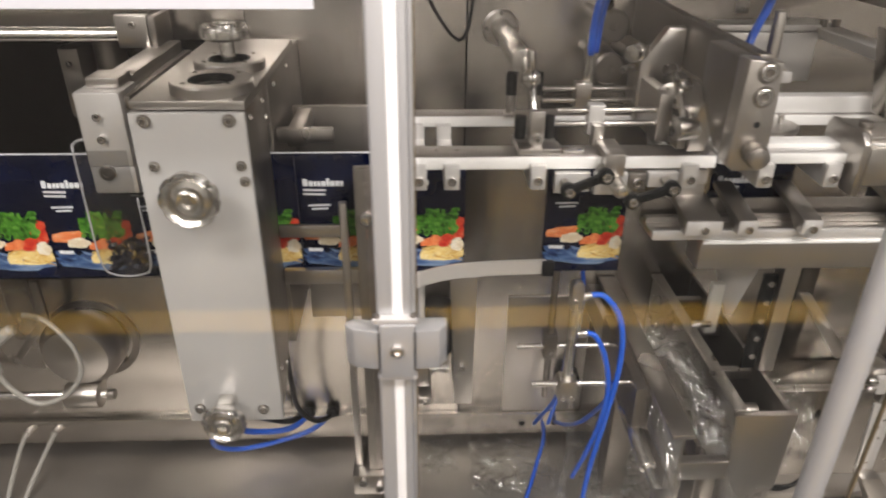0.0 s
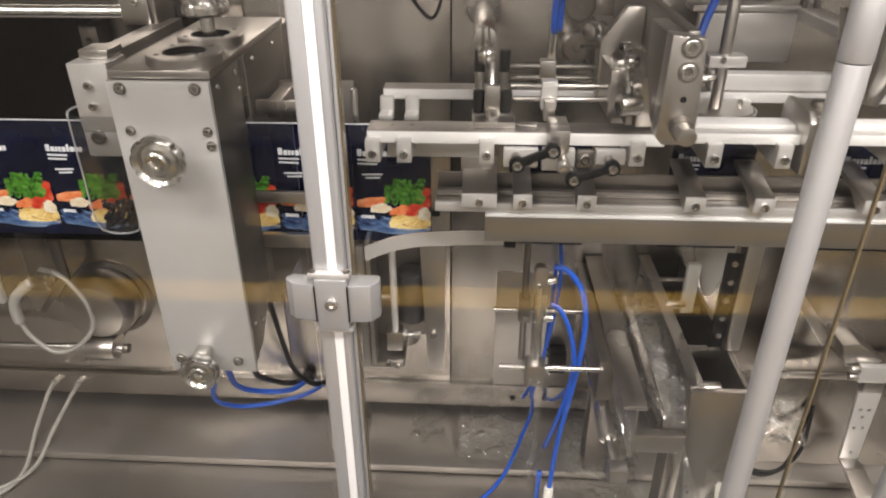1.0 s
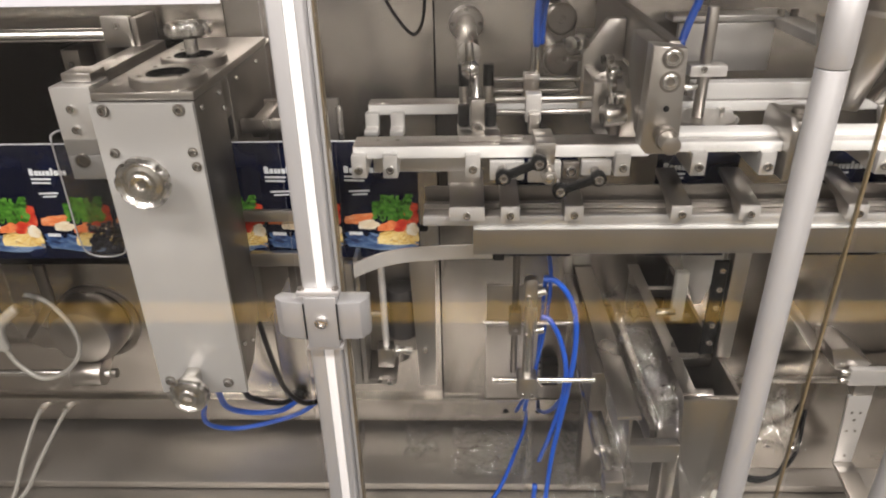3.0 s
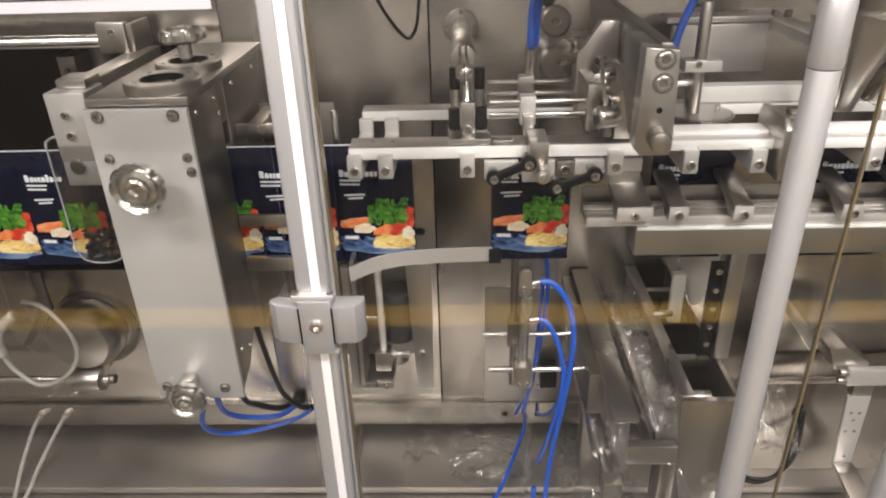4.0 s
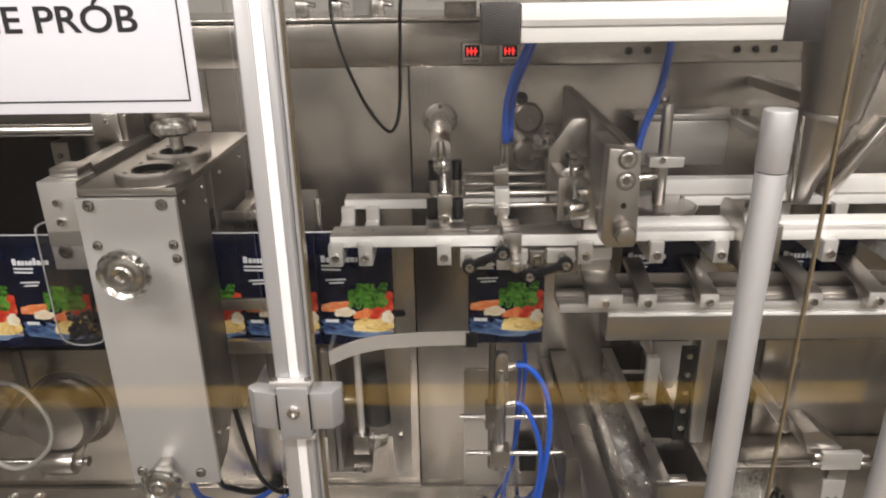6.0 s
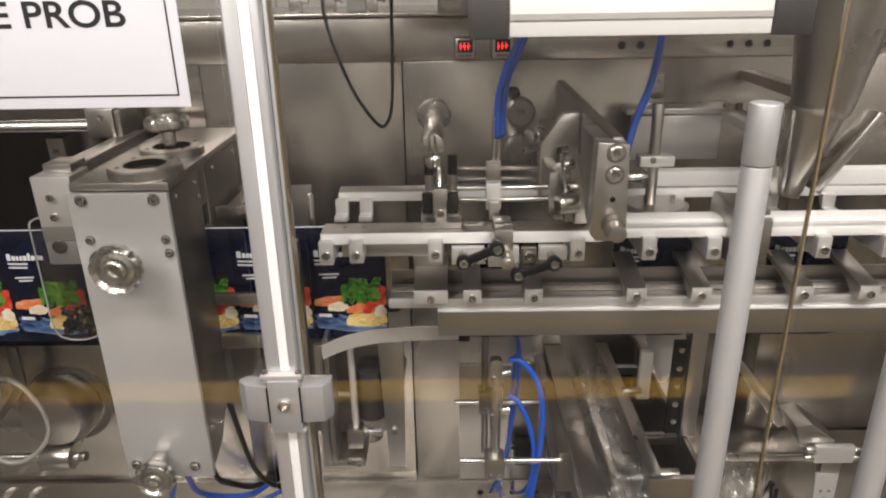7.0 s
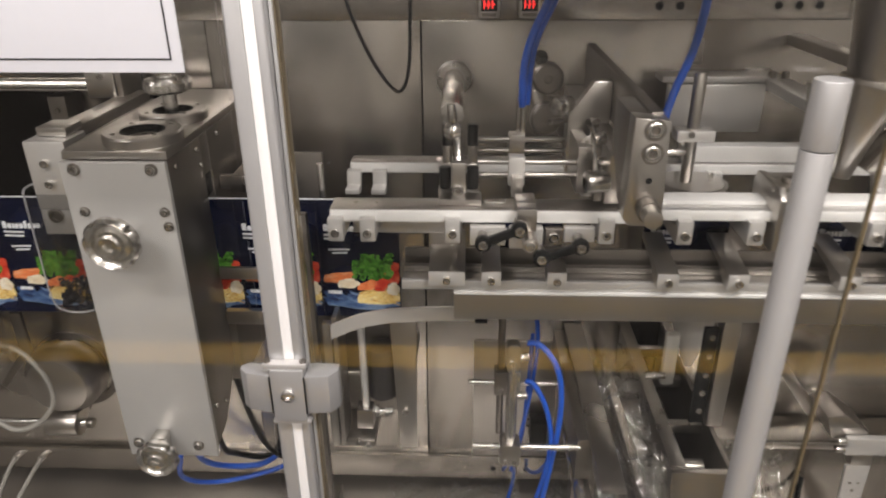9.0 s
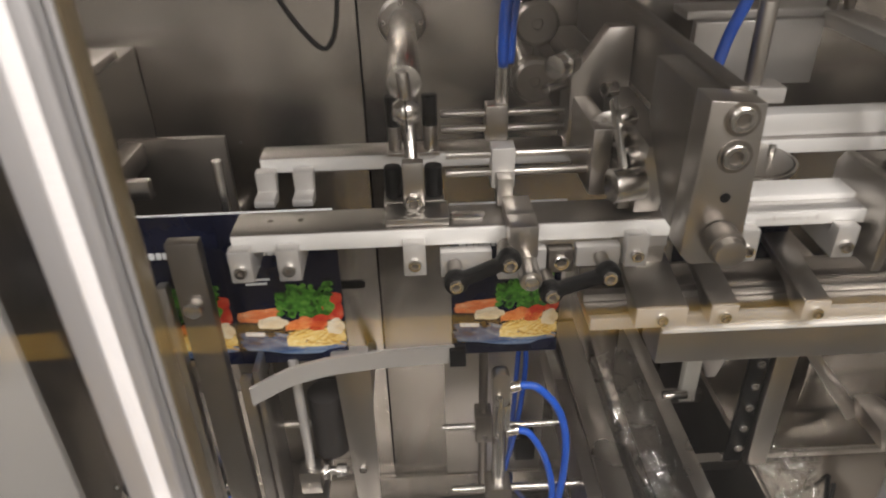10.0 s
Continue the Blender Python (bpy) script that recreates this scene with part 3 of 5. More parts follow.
def link(name_label, a, b, y):
    """A black dumb-bell link between two bolted pivots, lying across y."""
    ob = thing("toggle_link", ((a[0] + b[0]) / 2, y, (a[1] + b[1]) / 2), name_label, "link", "toggle links")
    ax, az, bx, bz = *a, *b
    d = Vector((bx - ax, bz - az)).normalized()
    nx, nz = -d.y, d.x
    out = []
    a0 = math.atan2(d.y, d.x)
    for k in range(13):
        t = a0 + math.pi * (0.84 - 1.68 * k / 12)
        out.append((bx + 0.0115 * math.cos(t), bz + 0.0115 * math.sin(t)))
    for k in range(13):
        t = a0 + math.pi + math.pi * (0.84 - 1.68 * k / 12)
        out.append((ax + 0.0115 * math.cos(t), az + 0.0115 * math.sin(t)))
    part("bar", prism(out, "y", y - 0.005, y + 0.006, 0.001), BLACK, ob)
    for px, pz in (a, b):
        bolt(ob, (px, y - 0.005, pz), r=0.0068, h=0.006)
        part("pivot", rod((px, y + 0.006, pz), (px, 0.903, pz), 0.007), DARK_SHADE_STEEL, ob)
    return ob


link_a = link("black plastic toggle link with chrome pivot bolts", (0.225, 1.168), (0.274, 1.189), 0.872)
link_b = link("black plastic toggle link with chrome pivot bolts", (0.315, 1.152), (0.368, 1.170), 0.872)

# ---- rail opener: shaft from the back panel, split ball and spring studs ----
opener = thing("rail_opener", (0.19, 1.1, 1.2), "steel opener arm with black spring studs over the rails", "machine arm")
part("flange", lathe([(0, 0), (0.034, 0), (0.034, 0.006), (0.030, 0.009), (0, 0.009)], (0.178, 1.352, 1.298), (0, -1, 0), 32), STEEL, opener, "round flange on the back panel")
for k in range(4):
    a = radians(90 * k)
    bolt(opener, (0.178 + 0.027 * math.cos(a), 1.344, 1.298 + 0.027 * math.sin(a)), r=0.004, h=0.004)
part("shaft", rod((0.178, 1.345, 1.298), (0.182, 1.06, 1.300), 0.019, seg=28), CHROME, opener)
part("split_ball", lathe([(0, -0.014), (0.008, -0.013), (0.014, -0.006), (0.015, 0), (0.014, 0.006), (0.008, 0.013), (0, 0.014)], (0.184, 1.0, 1.290), (1, 0, 0), 24), CHROME, opener)
part("ball_gap", box(0.1835, 0.1848, 0.984, 1.016, 1.274, 1.306, 0.0003), BLACK, opener)
part("neck", rod((0.182, 1.062, 1.300), (0.184, 1.012, 1.292), 0.008), CHROME, opener)
part("upper_pin", rod((0.184, 1.0, 1.302), (0.182, 1.0, 1.330), 0.0065), CHROME, opener)
slider = thing("rail_slider", (0.19, 0.95, 1.2), "steel foot with black spring studs sliding on the rail", "machine part")
part("stem", rod((0.186, 0.999, 1.278), (0.188, 0.965, 1.226), 0.0065), CHROME, slider)
part("flat_bar", box(0.178, 0.199, 0.944, 0.957, 1.2105, 1.258, 0.002), STEEL, slider)
part("foot_plate", box(0.160, 0.222, 0.922, 0.958, 1.2012, 1.2098, 0.001), STEEL, slider)
part("slotted_strip", prism(rounded(0.223, 0.258, 0.930, 0.944, 0.006), "z", 1.2012, 1.2048, 0.0006), CHROME, slider)
bolt(slider, (0.188, 0.944, 1.217), r=0.0085, h=0.008)
for sx, sy in ((0.168, 0.972), (0.209, 0.972), (0.168, 1.085), (0.209, 1.085)):
    rear = sy > 1.0
    part("spring_stud", rod((sx, sy, 1.243 if rear else 1.2105), (sx, sy, 1.278 if rear else 1.243), 0.0088), BLACK, slider, "black rubber spring stud")
    if rear:
        part("stud_foot", rod((sx, sy, 1.2142), (sx, sy, 1.2428), 0.0078), STEEL, slider)
part("yoke_plate", box(0.158, 0.219, 0.9585, 0.985, 1.2012, 1.2102, 0.001), STEEL, slider)
part("back_plate", box(0.158, 0.219, 1.072, 1.098, 1.2100, 1.2142, 0.001), STEEL, slider)
part("tie_bar", box(0.183, 0.195, 0.9855, 1.0715, 1.2035, 1.2140, 0.001), STEEL, slider)

# ---- cross slide: four bright rods with clamp blocks ----
slide = thing("cross_slide", (0.30, 1.0, 1.2), "four bright slide rods with clamp blocks over the rails", "slide")
for y, z in ((0.985, 1.247), (0.985, 1.227), (1.105, 1.247), (1.105, 1.228)):
    part("slide_rod", rod((0.222, y, z), (0.372, y, z), 0.0042, seg=14), STEEL, slide)
part("front_block", box(0.268, 0.292, 0.974, 0.996, 1.213, 1.257, 0.0015), ALU, slide)
part("back_block", box(0.274, 0.300, 1.094, 1.117, 1.215, 1.258, 0.0015), STEEL, slide)
part("drop_bar", box(0.272, 0.288, 0.955, 0.974, 1.2015, 1.232, 0.0015), STEEL, slide)
part("end_plate", box(0.368, 0.388, 0.97, 1.14, 1.203, 1.275, 0.002), STEEL, slide)
part("rear_stay", box(0.368, 0.388, 1.141, 1.351, 1.225, 1.265, 0.002), DARK_SHADE_STEEL, slide)
bolt(slide, (0.280, 0.974, 1.222), r=0.004, h=0.003, mat=BLACK)
for px in (0.289, 0.297):
    part("air_pipe", rod((px, 1.106, 1.258), (px, 1.106, 1.335), 0.0045, seg=12), CHROME, slide)

# ---- drive levers on the right of the slide ----
lever = thing("drive_lever", (0.425, 0.9, 1.23), "heavy steel drive lever with socket screws and a stub shaft", "lever")
part("head", prism([(0.404, 1.362), (0.446, 1.358), (0.450, 1.232), (0.446, 1.224), (0.410, 1.224), (0.401, 1.234)], "y", 0.799, 0.8295, 0.002), STEEL, lever)
# Left side and beam are painted darker than the head, as shaded.
part("head_side", prism([(0.83, 1.235), (0.83, 1.358), (0.93, 1.358), (0.93, 1.30), (0.86, 1.235)], "x", 0.406, 0.4295, 0.002), DARK_SHADE_STEEL, lever)
part("beam", prism([(0.8305, 1.292), (0.8305, 1.361), (1.351, 1.364), (1.351, 1.282)], "x", 0.430, 0.4455, 0.002), DARK_SHADE_STEEL, lever, "heavy lever beam, its shaded side painted dark")
for bz in (1.347, 1.318):
    bolt(lever, (0.4285, 0.799, bz), r=0.0098, h=0.004, ring=True)
part("tapped_hole", lathe([(0, 0), (0.004, 0), (0.004, 0.0008), (0, 0.0008)], (0.428, 0.7988, 1.284), (0, -1, 0), 12), BLACK, lever)
stub = part("stub_shaft", rod((0.429, 0.772, 1.2485), (0.429, 0.85, 1.252), 0.0118, seg=24), STEEL, lever, "sliding steel stub shaft")
part("shaft_collar", rod((0.429, 0.780, 1.249), (0.429, 0.7985, 1.25), 0.0145, seg=24), DARK_SHADE_STEEL, lever)

toggle = thing("toggle_drive", (0.385, 1.05, 1.2), "steel toggle drive plates with chrome pins", "lever")
part("octagon_plate", prism([(0.364, 1.203), (0.364, 1.298), (0.380, 1.318), (0.401, 1.349), (0.4285, 1.349), (0.4285, 1.203)], "y", 1.068, 1.09, 0.0015), STEEL, toggle)
part("octagon_tail", box(0.392, 0.4285, 1.0905, 1.348, 1.225, 1.285, 0.002), STEEL, toggle)
part("foot_block", prism([(0.928, 1.2035), (0.918, 1.235), (0.906, 1.282), (0.93, 1.285), (1.067, 1.285), (1.067, 1.2035)], "x", 0.402, 0.4285, 0.0015), STEEL, toggle)
part("step_block", prism([(0.936, 1.2035), (0.93, 1.24), (1.0, 1.252), (1.0, 1.2035)], "x", 0.389, 0.4015, 0.0015), DARK_SHADE_STEEL, toggle)
for py, pz, r in ((0.98, 1.268, 0.009), (0.935, 1.262, 0.009), (1.03, 1.296, 0.0085)):
    bolt(toggle, (0.4015, py, pz), (-1, -0.5, 0), r, 0.014)
part("roller_pin", rod((0.372, 0.908, 1.243), (0.4015, 0.914, 1.243), 0.016, seg=26), CHROME, toggle, "bright chrome roller pin")
part("link_bar", prism([(0.908, 1.252), (0.924, 1.246), (0.985, 1.298), (0.972, 1.306)], "x", 0.384, 0.3885, 0.001), CHROME, toggle)
part("shaft", rod((0.340, 1.045, 1.315), (0.364, 1.07, 1.315), 0.0125), CHROME, toggle)
part("hub_disc", lathe([(0, 0), (0.024, 0), (0.024, 0.004), (0.020, 0.006), (0.012, 0.006), (0.010, 0.012), (0, 0.012)], (0.392, 0.992, 1.262), (-0.35, -1, 0), 30), STEEL, toggle, "turned steel hub disc")
for k in range(4):
    a = radians(30 + 90 * k)
    bolt(toggle, (0.392 + 0.017 * math.cos(a) - 0.001, 0.986 - 0.006 * math.cos(a), 1.262 + 0.017 * math.sin(a)), (-0.35, -1, 0), 0.0032, 0.003)
part("pin_collar", rod((0.385, 0.955, 1.290), (0.4015, 0.96, 1.292), 0.0095), CHROME, toggle)
part("shaft_nut", rod((0.350, 1.052, 1.315), (0.355, 1.058, 1.315), 0.0145, seg=6), CHROME, toggle)
part("shaft", rod((0.335, 1.06, 1.288), (0.364, 1.08, 1.288), 0.006), CHROME, toggle)
for px, pz in ((0.338, 1.336), (0.338, 1.268)):
    part("roller", lathe([(0, 0), (0.006, 0.001), (0.007, 0.003), (0.022, 0.003), (0.026, 0), (0.026, -0.02), (0, -0.02)], (px, 1.15, pz), (0, -1, 0), 32), DARK_SHADE_STEEL, toggle, "dull steel roller")
    part("roller_shaft", rod((px, 1.171, pz), (px, 1.348, pz), 0.009), CHROME, toggle)
part("black_knob", lathe([(0, 0), (0.011, 0), (0.012, 0.006), (0.009, 0.012), (0, 0.013)], (0.325, 1.16, 1.366), (0, -0.6, 1), 20), CAPP, toggle, "small black plastic knob")
part("knob_stem", rod((0.325, 1.162, 1.352), (0.325, 1.16, 1.367), 0.004), CHROME, toggle)

# ---- filling nozzle: funnel on a lifting rod ----
funnel = thing("filling_funnel", (0.555, 1.028, 1.14), "stainless filling funnel clamped to a lifting rod", "funnel")
part("cone", lathe([(0.012, 0.0), (0.016, 0.004), (0.052, 0.055), (0.054, 0.0605), (0.051, 0.0605), (0.049, 0.055), (0.013, 0.006)], (0.556, 1.028, 1.135), (0, 0, 1), 36), STEEL, funnel)
part("lid", lathe([(0, 0), (0.0485, 0), (0.0485, 0.003), (0, 0.003)], (0.556, 1.028, 1.1935), (0, 0, 1), 36), STEEL, funnel)
part("lifting_rod", rod((0.546, 1.028, 1.196), (0.546, 1.028, 1.364), 0.0092, seg=20), STEEL, funnel, "bright round lifting rod")
part("clamp_block", box(0.520, 0.576, 1.012, 1.044, 1.263, 1.280, 0.0015), ALU, funnel)
bolt(funnel, (0.540, 1.012, 1.275), r=0.005, h=0.003)
part("vent_pin", rod((0.584, 1.028, 1.196), (0.584, 1.028, 1.21), 0.004), CHROME, funnel)
part("elbow", sweep([(0.516, 1.02, 1.245), (0.505, 1.02, 1.245), (0.498, 1.02, 1.252), (0.497, 1.02, 1.27)], 0.0065), CHROME, funnel, "chrome hose elbow")
part("elbow_stub", rod((0.515, 1.02, 1.245), (0.537, 1.024, 1.245), 0.005), CHROME, funnel)

lift = thing("lift_carrier", (0.62, 1.2, 1.25), "steel carrier plate with bolted arms on the back panel", "bracket")
part("carrier_plate", box(0.56, 0.73, 1.235, 1.250, 1.225, 1.31, 0.002), ALU, lift)
part("top_bar", box(0.55, 0.75, 1.245, 1.30, 1.311, 1.322, 0.002), ALU, lift)
part("rear_block", box(0.60, 0.70, 1.251, 1.348, 1.24, 1.305, 0.002), STEEL, lift)
part("arm", box(0.73, 0.775, 1.06, 1.348, 1.300, 1.318, 0.002), ALU, lift)
part("small_plate", box(0.622, 0.646, 1.344, 1.3515, 1.325, 1.372, 0.001), STEEL, lift)
for bx, by, bz in ((0.634, 1.344, 1.36), (0.634, 1.344, 1.335)):
    bolt(lift, (bx, by, bz), r=0.004, h=0.004)
for bx in (0.742, 0.765):
    bolt(lift, (bx, 1.25, 1.318), (0, 0, 1), 0.007, 0.012, DARK_SHADE_STEEL)
part("left_arm", box(0.478, 0.522, 1.10, 1.348, 1.276, 1.286, 0.002), STEEL, lift)
for px, py in ((0.488, 1.23), (0.512, 1.23)):
    bolt(lift, (px, py, 1.286), (0, 0, 1), 0.007, 0.014, DARK_SHADE_STEEL)

arm_two = thing("rail_bracket", (0.66, 0.95, 1.17), "dark grey side bracket across the gripper rail", "bracket")
part("side_plate", prism([(0.885, 1.150), (0.885, 1.226), (0.900, 1.240), (0.975, 1.240), (0.985, 1.226), (0.985, 1.150)], "x", 0.632, 0.642, 0.0015), STEEL, arm_two)
part("face_plate", box(0.6425, 0.69, 0.885, 0.897, 1.165, 1.222, 0.002), STEEL, arm_two)
part("top_plate", box(0.6425, 0.69, 0.898, 0.985, 1.224, 1.234, 0.002), STEEL, arm_two)
part("cap", rod((0.662, 0.94, 1.2345), (0.662, 0.94, 1.242), 0.010), DARK_SHADE_STEEL, arm_two)
arm_three = copy_thing(arm_two, Matrix.Translation((1.0, 0.95, 1.17)))

# ---- dosing hopper with sheet flaps ----
hop = thing("dosing_hopper", (0.845, 1.03, 1.23), "polished stainless dosing hopper with open flaps", "hopper")
part("chute", lathe([(0.0445, 0.0), (0.060, 0.10), (0.092, 0.30), (0.090, 0.30), (0.058, 0.10), (0.0425, 0.0)], (0.808, 1.035, 1.352), (0.06, 0, 1), 40), STEEL, hop, "tapered feed chute of brushed sheet")
part("cup", lathe([(0.019, 0.0), (0.024, 0.04), (0.046, 0.150), (0.044, 0.150), (0.022, 0.04), (0.017, 0.0)], (0.778, 1.035, 1.212), (0.16, 0, 1), 40), STEEL, hop)
part("cup_rim", lathe([(0.0462, 0), (0.0485, 0), (0.0485, 0.006), (0.0462, 0.006)], (0.8005, 1.035, 1.352), (0.16, 0, 1), 40), STEEL, hop)
for fx, fz, lean, length in ((0.722, 1.29, -13, 0.135), (0.845, 1.292, 33, 0.150)):
    t = Matrix.Rotation(radians(lean), 4, "Y")
    part("flap", box(fx - 0.0015, fx + 0.0015, 1.002, 1.045, fz - length / 2, fz + length / 2, 0.0006, turn=t), SHEET, hop, "bright sheet flap")
    part("flap_edge", box(fx - 0.0075, fx + 0.0075, 0.994, 1.002, fz - length / 2, fz + length / 2, 0.0038, turn=t), STEEL, hop)
part("guide_pin", rod((0.752, 1.0, 1.222), (0.748, 1.0, 1.362), 0.0035), CHROME, hop)
part("hopper_stay", box(0.80, 0.83, 1.09, 1.351, 1.36, 1.38, 0.002), STEEL, hop)

# ---- air cylinder under a head box ----
cyl = thing("rodless_cylinder", (0.46, 0.83, 1.49), "white rodless air cylinder with black end caps", "cylinder")
part("profile", box(0.288, 0.617, 0.825, 0.872, 1.4915, 1.5385, 0.002), WHITE_LIT_ALU, cyl)
part("groove", box(0.2885, 0.6165, 0.8236, 0.8246, 1.5115, 1.5195, 0), ALU, cyl, "grey band along the profile")
part("slot_line", box(0.2885, 0.6165, 0.8230, 0.8235, 1.5115, 1.5122, 0), DARK_SHADE_STEEL, cyl)
part("end_cap", box(0.238, 0.2875, 0.822, 0.875, 1.4895, 1.540, 0.003), CAPP, cyl)
part("end_cap", box(0.6175, 0.668, 0.822, 0.875, 1.4895, 1.540, 0.003), CAPP, cyl)
headbox = thing("head_box", (0.45, 1.0, 1.54), "stainless head box carrying the cylinder", "head box")
part("shell", box(0.168, 0.735, 0.885, 1.338, 1.541, 1.604, 0.003), ALU, headbox)
part("bottom_flange", box(0.168, 0.735, 0.872, 0.8845, 1.541, 1.553, 0.001), ALU, headbox)
part("top_lip", box(0.165, 0.738, 0.874, 0.8845, 1.596, 1.606, 0.001), ALU, headbox)
part("post", box(0.66, 0.72, 1.29, 1.337, 1.5005, 1.5405, 0.002), SHEET, headbox)
part("post", box(0.19, 0.25, 1.29, 1.337, 1.5005, 1.5405, 0.002), SHEET, headbox)
for bx in (0.262, 0.648):
    part("stud", rod((bx, 0.884, 1.562), (bx, 0.874, 1.562), 0.0075), DARK_SHADE_STEEL, headbox)
part("gland", rod((0.150, 0.90, 1.575), (0.168, 0.90, 1.575), 0.007), CHROME, headbox)

for dx in (0.2425, 0.3165):
    d = thing("temperature_display", (dx, 1.33, 1.42), "small grey display with glowing red digits", "display", "temperature displays")
    part("case", box(dx - 0.019, dx + 0.019, 1.322, 1.3465, 1.412, 1.452, 0.002), STEEL, d)
    part("window", box(dx - 0.015, dx + 0.015, 1.3205, 1.3218, 1.424, 1.448, 0.0005), BLACK, d)
    part("label_strip", box(dx - 0.013, dx + 0.013, 1.3205, 1.3218, 1.415, 1.421, 0.0003), DARK_SHADE_STEEL, d)
    for k in range(3):
        x = dx - 0.009 + 0.0075 * k
        part("digit", box(x - 0.0008, x + 0.0008, 1.3192, 1.3202, 1.429, 1.443, 0), REDLED, d)
        part("digit", box(x - 0.0008, x + 0.0042, 1.3192, 1.3202, 1.4352, 1.4368, 0), REDLED, d)

# ---- curved pouch guide and the lower guide posts ----
curved = thing("curved_guide", (0.1, 1.0, 0.985), "curved polished steel strip under the pouches", "guide strip")
pts = [(-0.012, 0.945), (0.03, 0.968), (0.08, 0.982), (0.14, 0.99), (0.20, 0.993), (0.228, 0.994)]
strip = bmesh.new()
prev = None
for k in range(25):
    u = k / 24 * (len(pts) - 1)
    i = min(int(u), len(pts) - 2)
    f = u - i
    x, y = pts[i][0] * (1 - f) + pts[i + 1][0] * f, pts[i][1] * (1 - f) + pts[i + 1][1] * f
    drop = 0.010 * max(0.0, (0.08 - x) / 0.09) ** 2
    row = [strip.verts.new(p) for p in ((x, y, 0.966 - drop), (x, y, 0.992 - drop), (x - 0.001, y + 0.004, 0.992 - drop), (x - 0.001, y + 0.004, 0.966 - drop))]
    if prev:
        for a in range(4):
            strip.faces.new((prev[a], row[a], row[(a + 1) % 4], prev[(a + 1) % 4]))
    else:
        strip.faces.new(row)
    prev = row
strip.faces.new(prev[::-1])
bmesh.ops.recalc_face_normals(strip, faces=strip.faces)
part("strip", strip, ALU, curved)
part("end_clip", box(0.222, 0.242, 0.988, 1.0, 0.964, 0.990, 0.001), BLACK, curved, "black end clip")
part("support", prism([(0.072, 0.960), (0.120, 0.960), (0.116, 0.66), (0.084, 0.66)], "y", 1.030, 1.036, 0.0008), STEEL, curved)
part("support_lip", box(0.072, 0.120, 0.994, 1.036, 0.9602, 0.9656, 0.001), ALU, curved)
part("rear_stay", rod((0.09, 1.036, 0.71), (0.09, 1.352, 0.71), 0.010), STEEL, curved)
bolt(curved, (0.096, 1.030, 0.747), r=0.006)

sleeve = thing("spindle_sleeve", (0.008, 1.318, 0.53), "dark steel spindle sleeve on the back panel", "sleeve")
part("body", rod((0.008, 1.318, 0.52), (0.008, 1.318, 0.732), 0.031, seg=28, bevel=0.002), DARK_SHADE_STEEL, sleeve)
part("seal_ring", rod((0.008, 1.318, 0.7325), (0.008, 1.318, 0.740), 0.027, seg=28, bevel=0.001), BLACK, sleeve, "black rubber seal ring")
lower = thing("guide_adjuster", (0.02, 1.03, 0.7), "steel adjuster with rods and chrome nuts", "adjuster")
part("upright", box(-0.036, -0.022, 0.985, 1.000, 0.70, 0.960, 0.001), STEEL, lower)
part("upright_plate", box(-0.020, -0.012, 0.99, 1.055, 0.70, 0.97, 0.001), STEEL, lower)
part("thin_rod", rod((0.022, 1.03, 0.755), (0.022, 1.03, 0.955), 0.0065), ALU, lower)
part("drum", rod((0.052, 1.058, 0.765), (0.052, 1.058, 0.872), 0.026, seg=28, bevel=0.002), CAPP, lower, "dark round motor drum")
part("block", box(0.006, 0.036, 1.015, 1.045, 0.715, 0.757, 0.002), STEEL, lower)
part("screw_shaft", rod((0.036, 1.03, 0.745), (0.072, 1.03, 0.745), 0.006), CHROME, lower)
for x0, x1, r in ((0.040, 0.046, 0.013), (0.058, 0.072, 0.0095)):
    part("nut", rod((x0, 1.03, 0.745), (x1, 1.03, 0.745), r, seg=6), CHROME, lower)
part("cross_rod", rod((-0.05, 1.06, 0.81), (0.06, 1.06, 0.81), 0.0055), STEEL, lower)
part("back_plate", box(-0.07, 0.075, 1.09, 1.10, 0.70, 0.95, 0.002), DARK_SHADE_STEEL, lower)
part("foot", box(-0.04, 0.04, 1.0, 1.099, 0.685, 0.699, 0.002), STEEL, lower)
part("stay", rod((0.0, 1.10, 0.75), (0.0, 1.352, 0.75), 0.012), STEEL, lower)
for bx, bz in ((0.010, 0.70), (0.028, 0.695)):
    bolt(lower, (bx, 1.0, bz), r=0.005, h=0.01)

# ---- suction openers ----
suck_f = thing("suction_opener", (0.295, 1.0, 0.60), "steel suction arm with clamp block and cross rod", "suction arm", "suction arms")
part("post", rod((0.286, 0.995, 0.71), (0.286, 0.995, 0.915), 0.0095), CHROME, suck_f)
part("head", prism(rounded(0.275, 0.297, 0.895, 0.950, 0.009), "y", 0.986, 1.004, 0.001), STEEL, suck_f)
part("post_half", box(0.290, 0.299, 0.988, 1.002, 0.85, 0.895, 0.001), CHROME, suck_f)
part("clamp_block", prism(rounded(0.268, 0.304, 0.702, 0.748, 0.008), "y", 0.978, 1.012, 0.0015), STEEL, suck_f)
part("cross_rod", rod((0.222, 0.995, 0.733), (0.41, 0.995, 0.733), 0.0054), CHROME, suck_f)
for bx in (0.278, 0.294):
    bolt(suck_f, (bx, 0.978, 0.712), r=0.004, h=0.004)
bolt(suck_f, (0.283, 0.986, 0.915), r=0.005, h=0.005)
bolt(suck_f, (0.280, 0.984, 0.84), r=0.004, h=0.005)
part("fitting", rod((0.296, 0.995, 0.918), (0.312, 0.995, 0.923), 0.007), CHROME, suck_f)
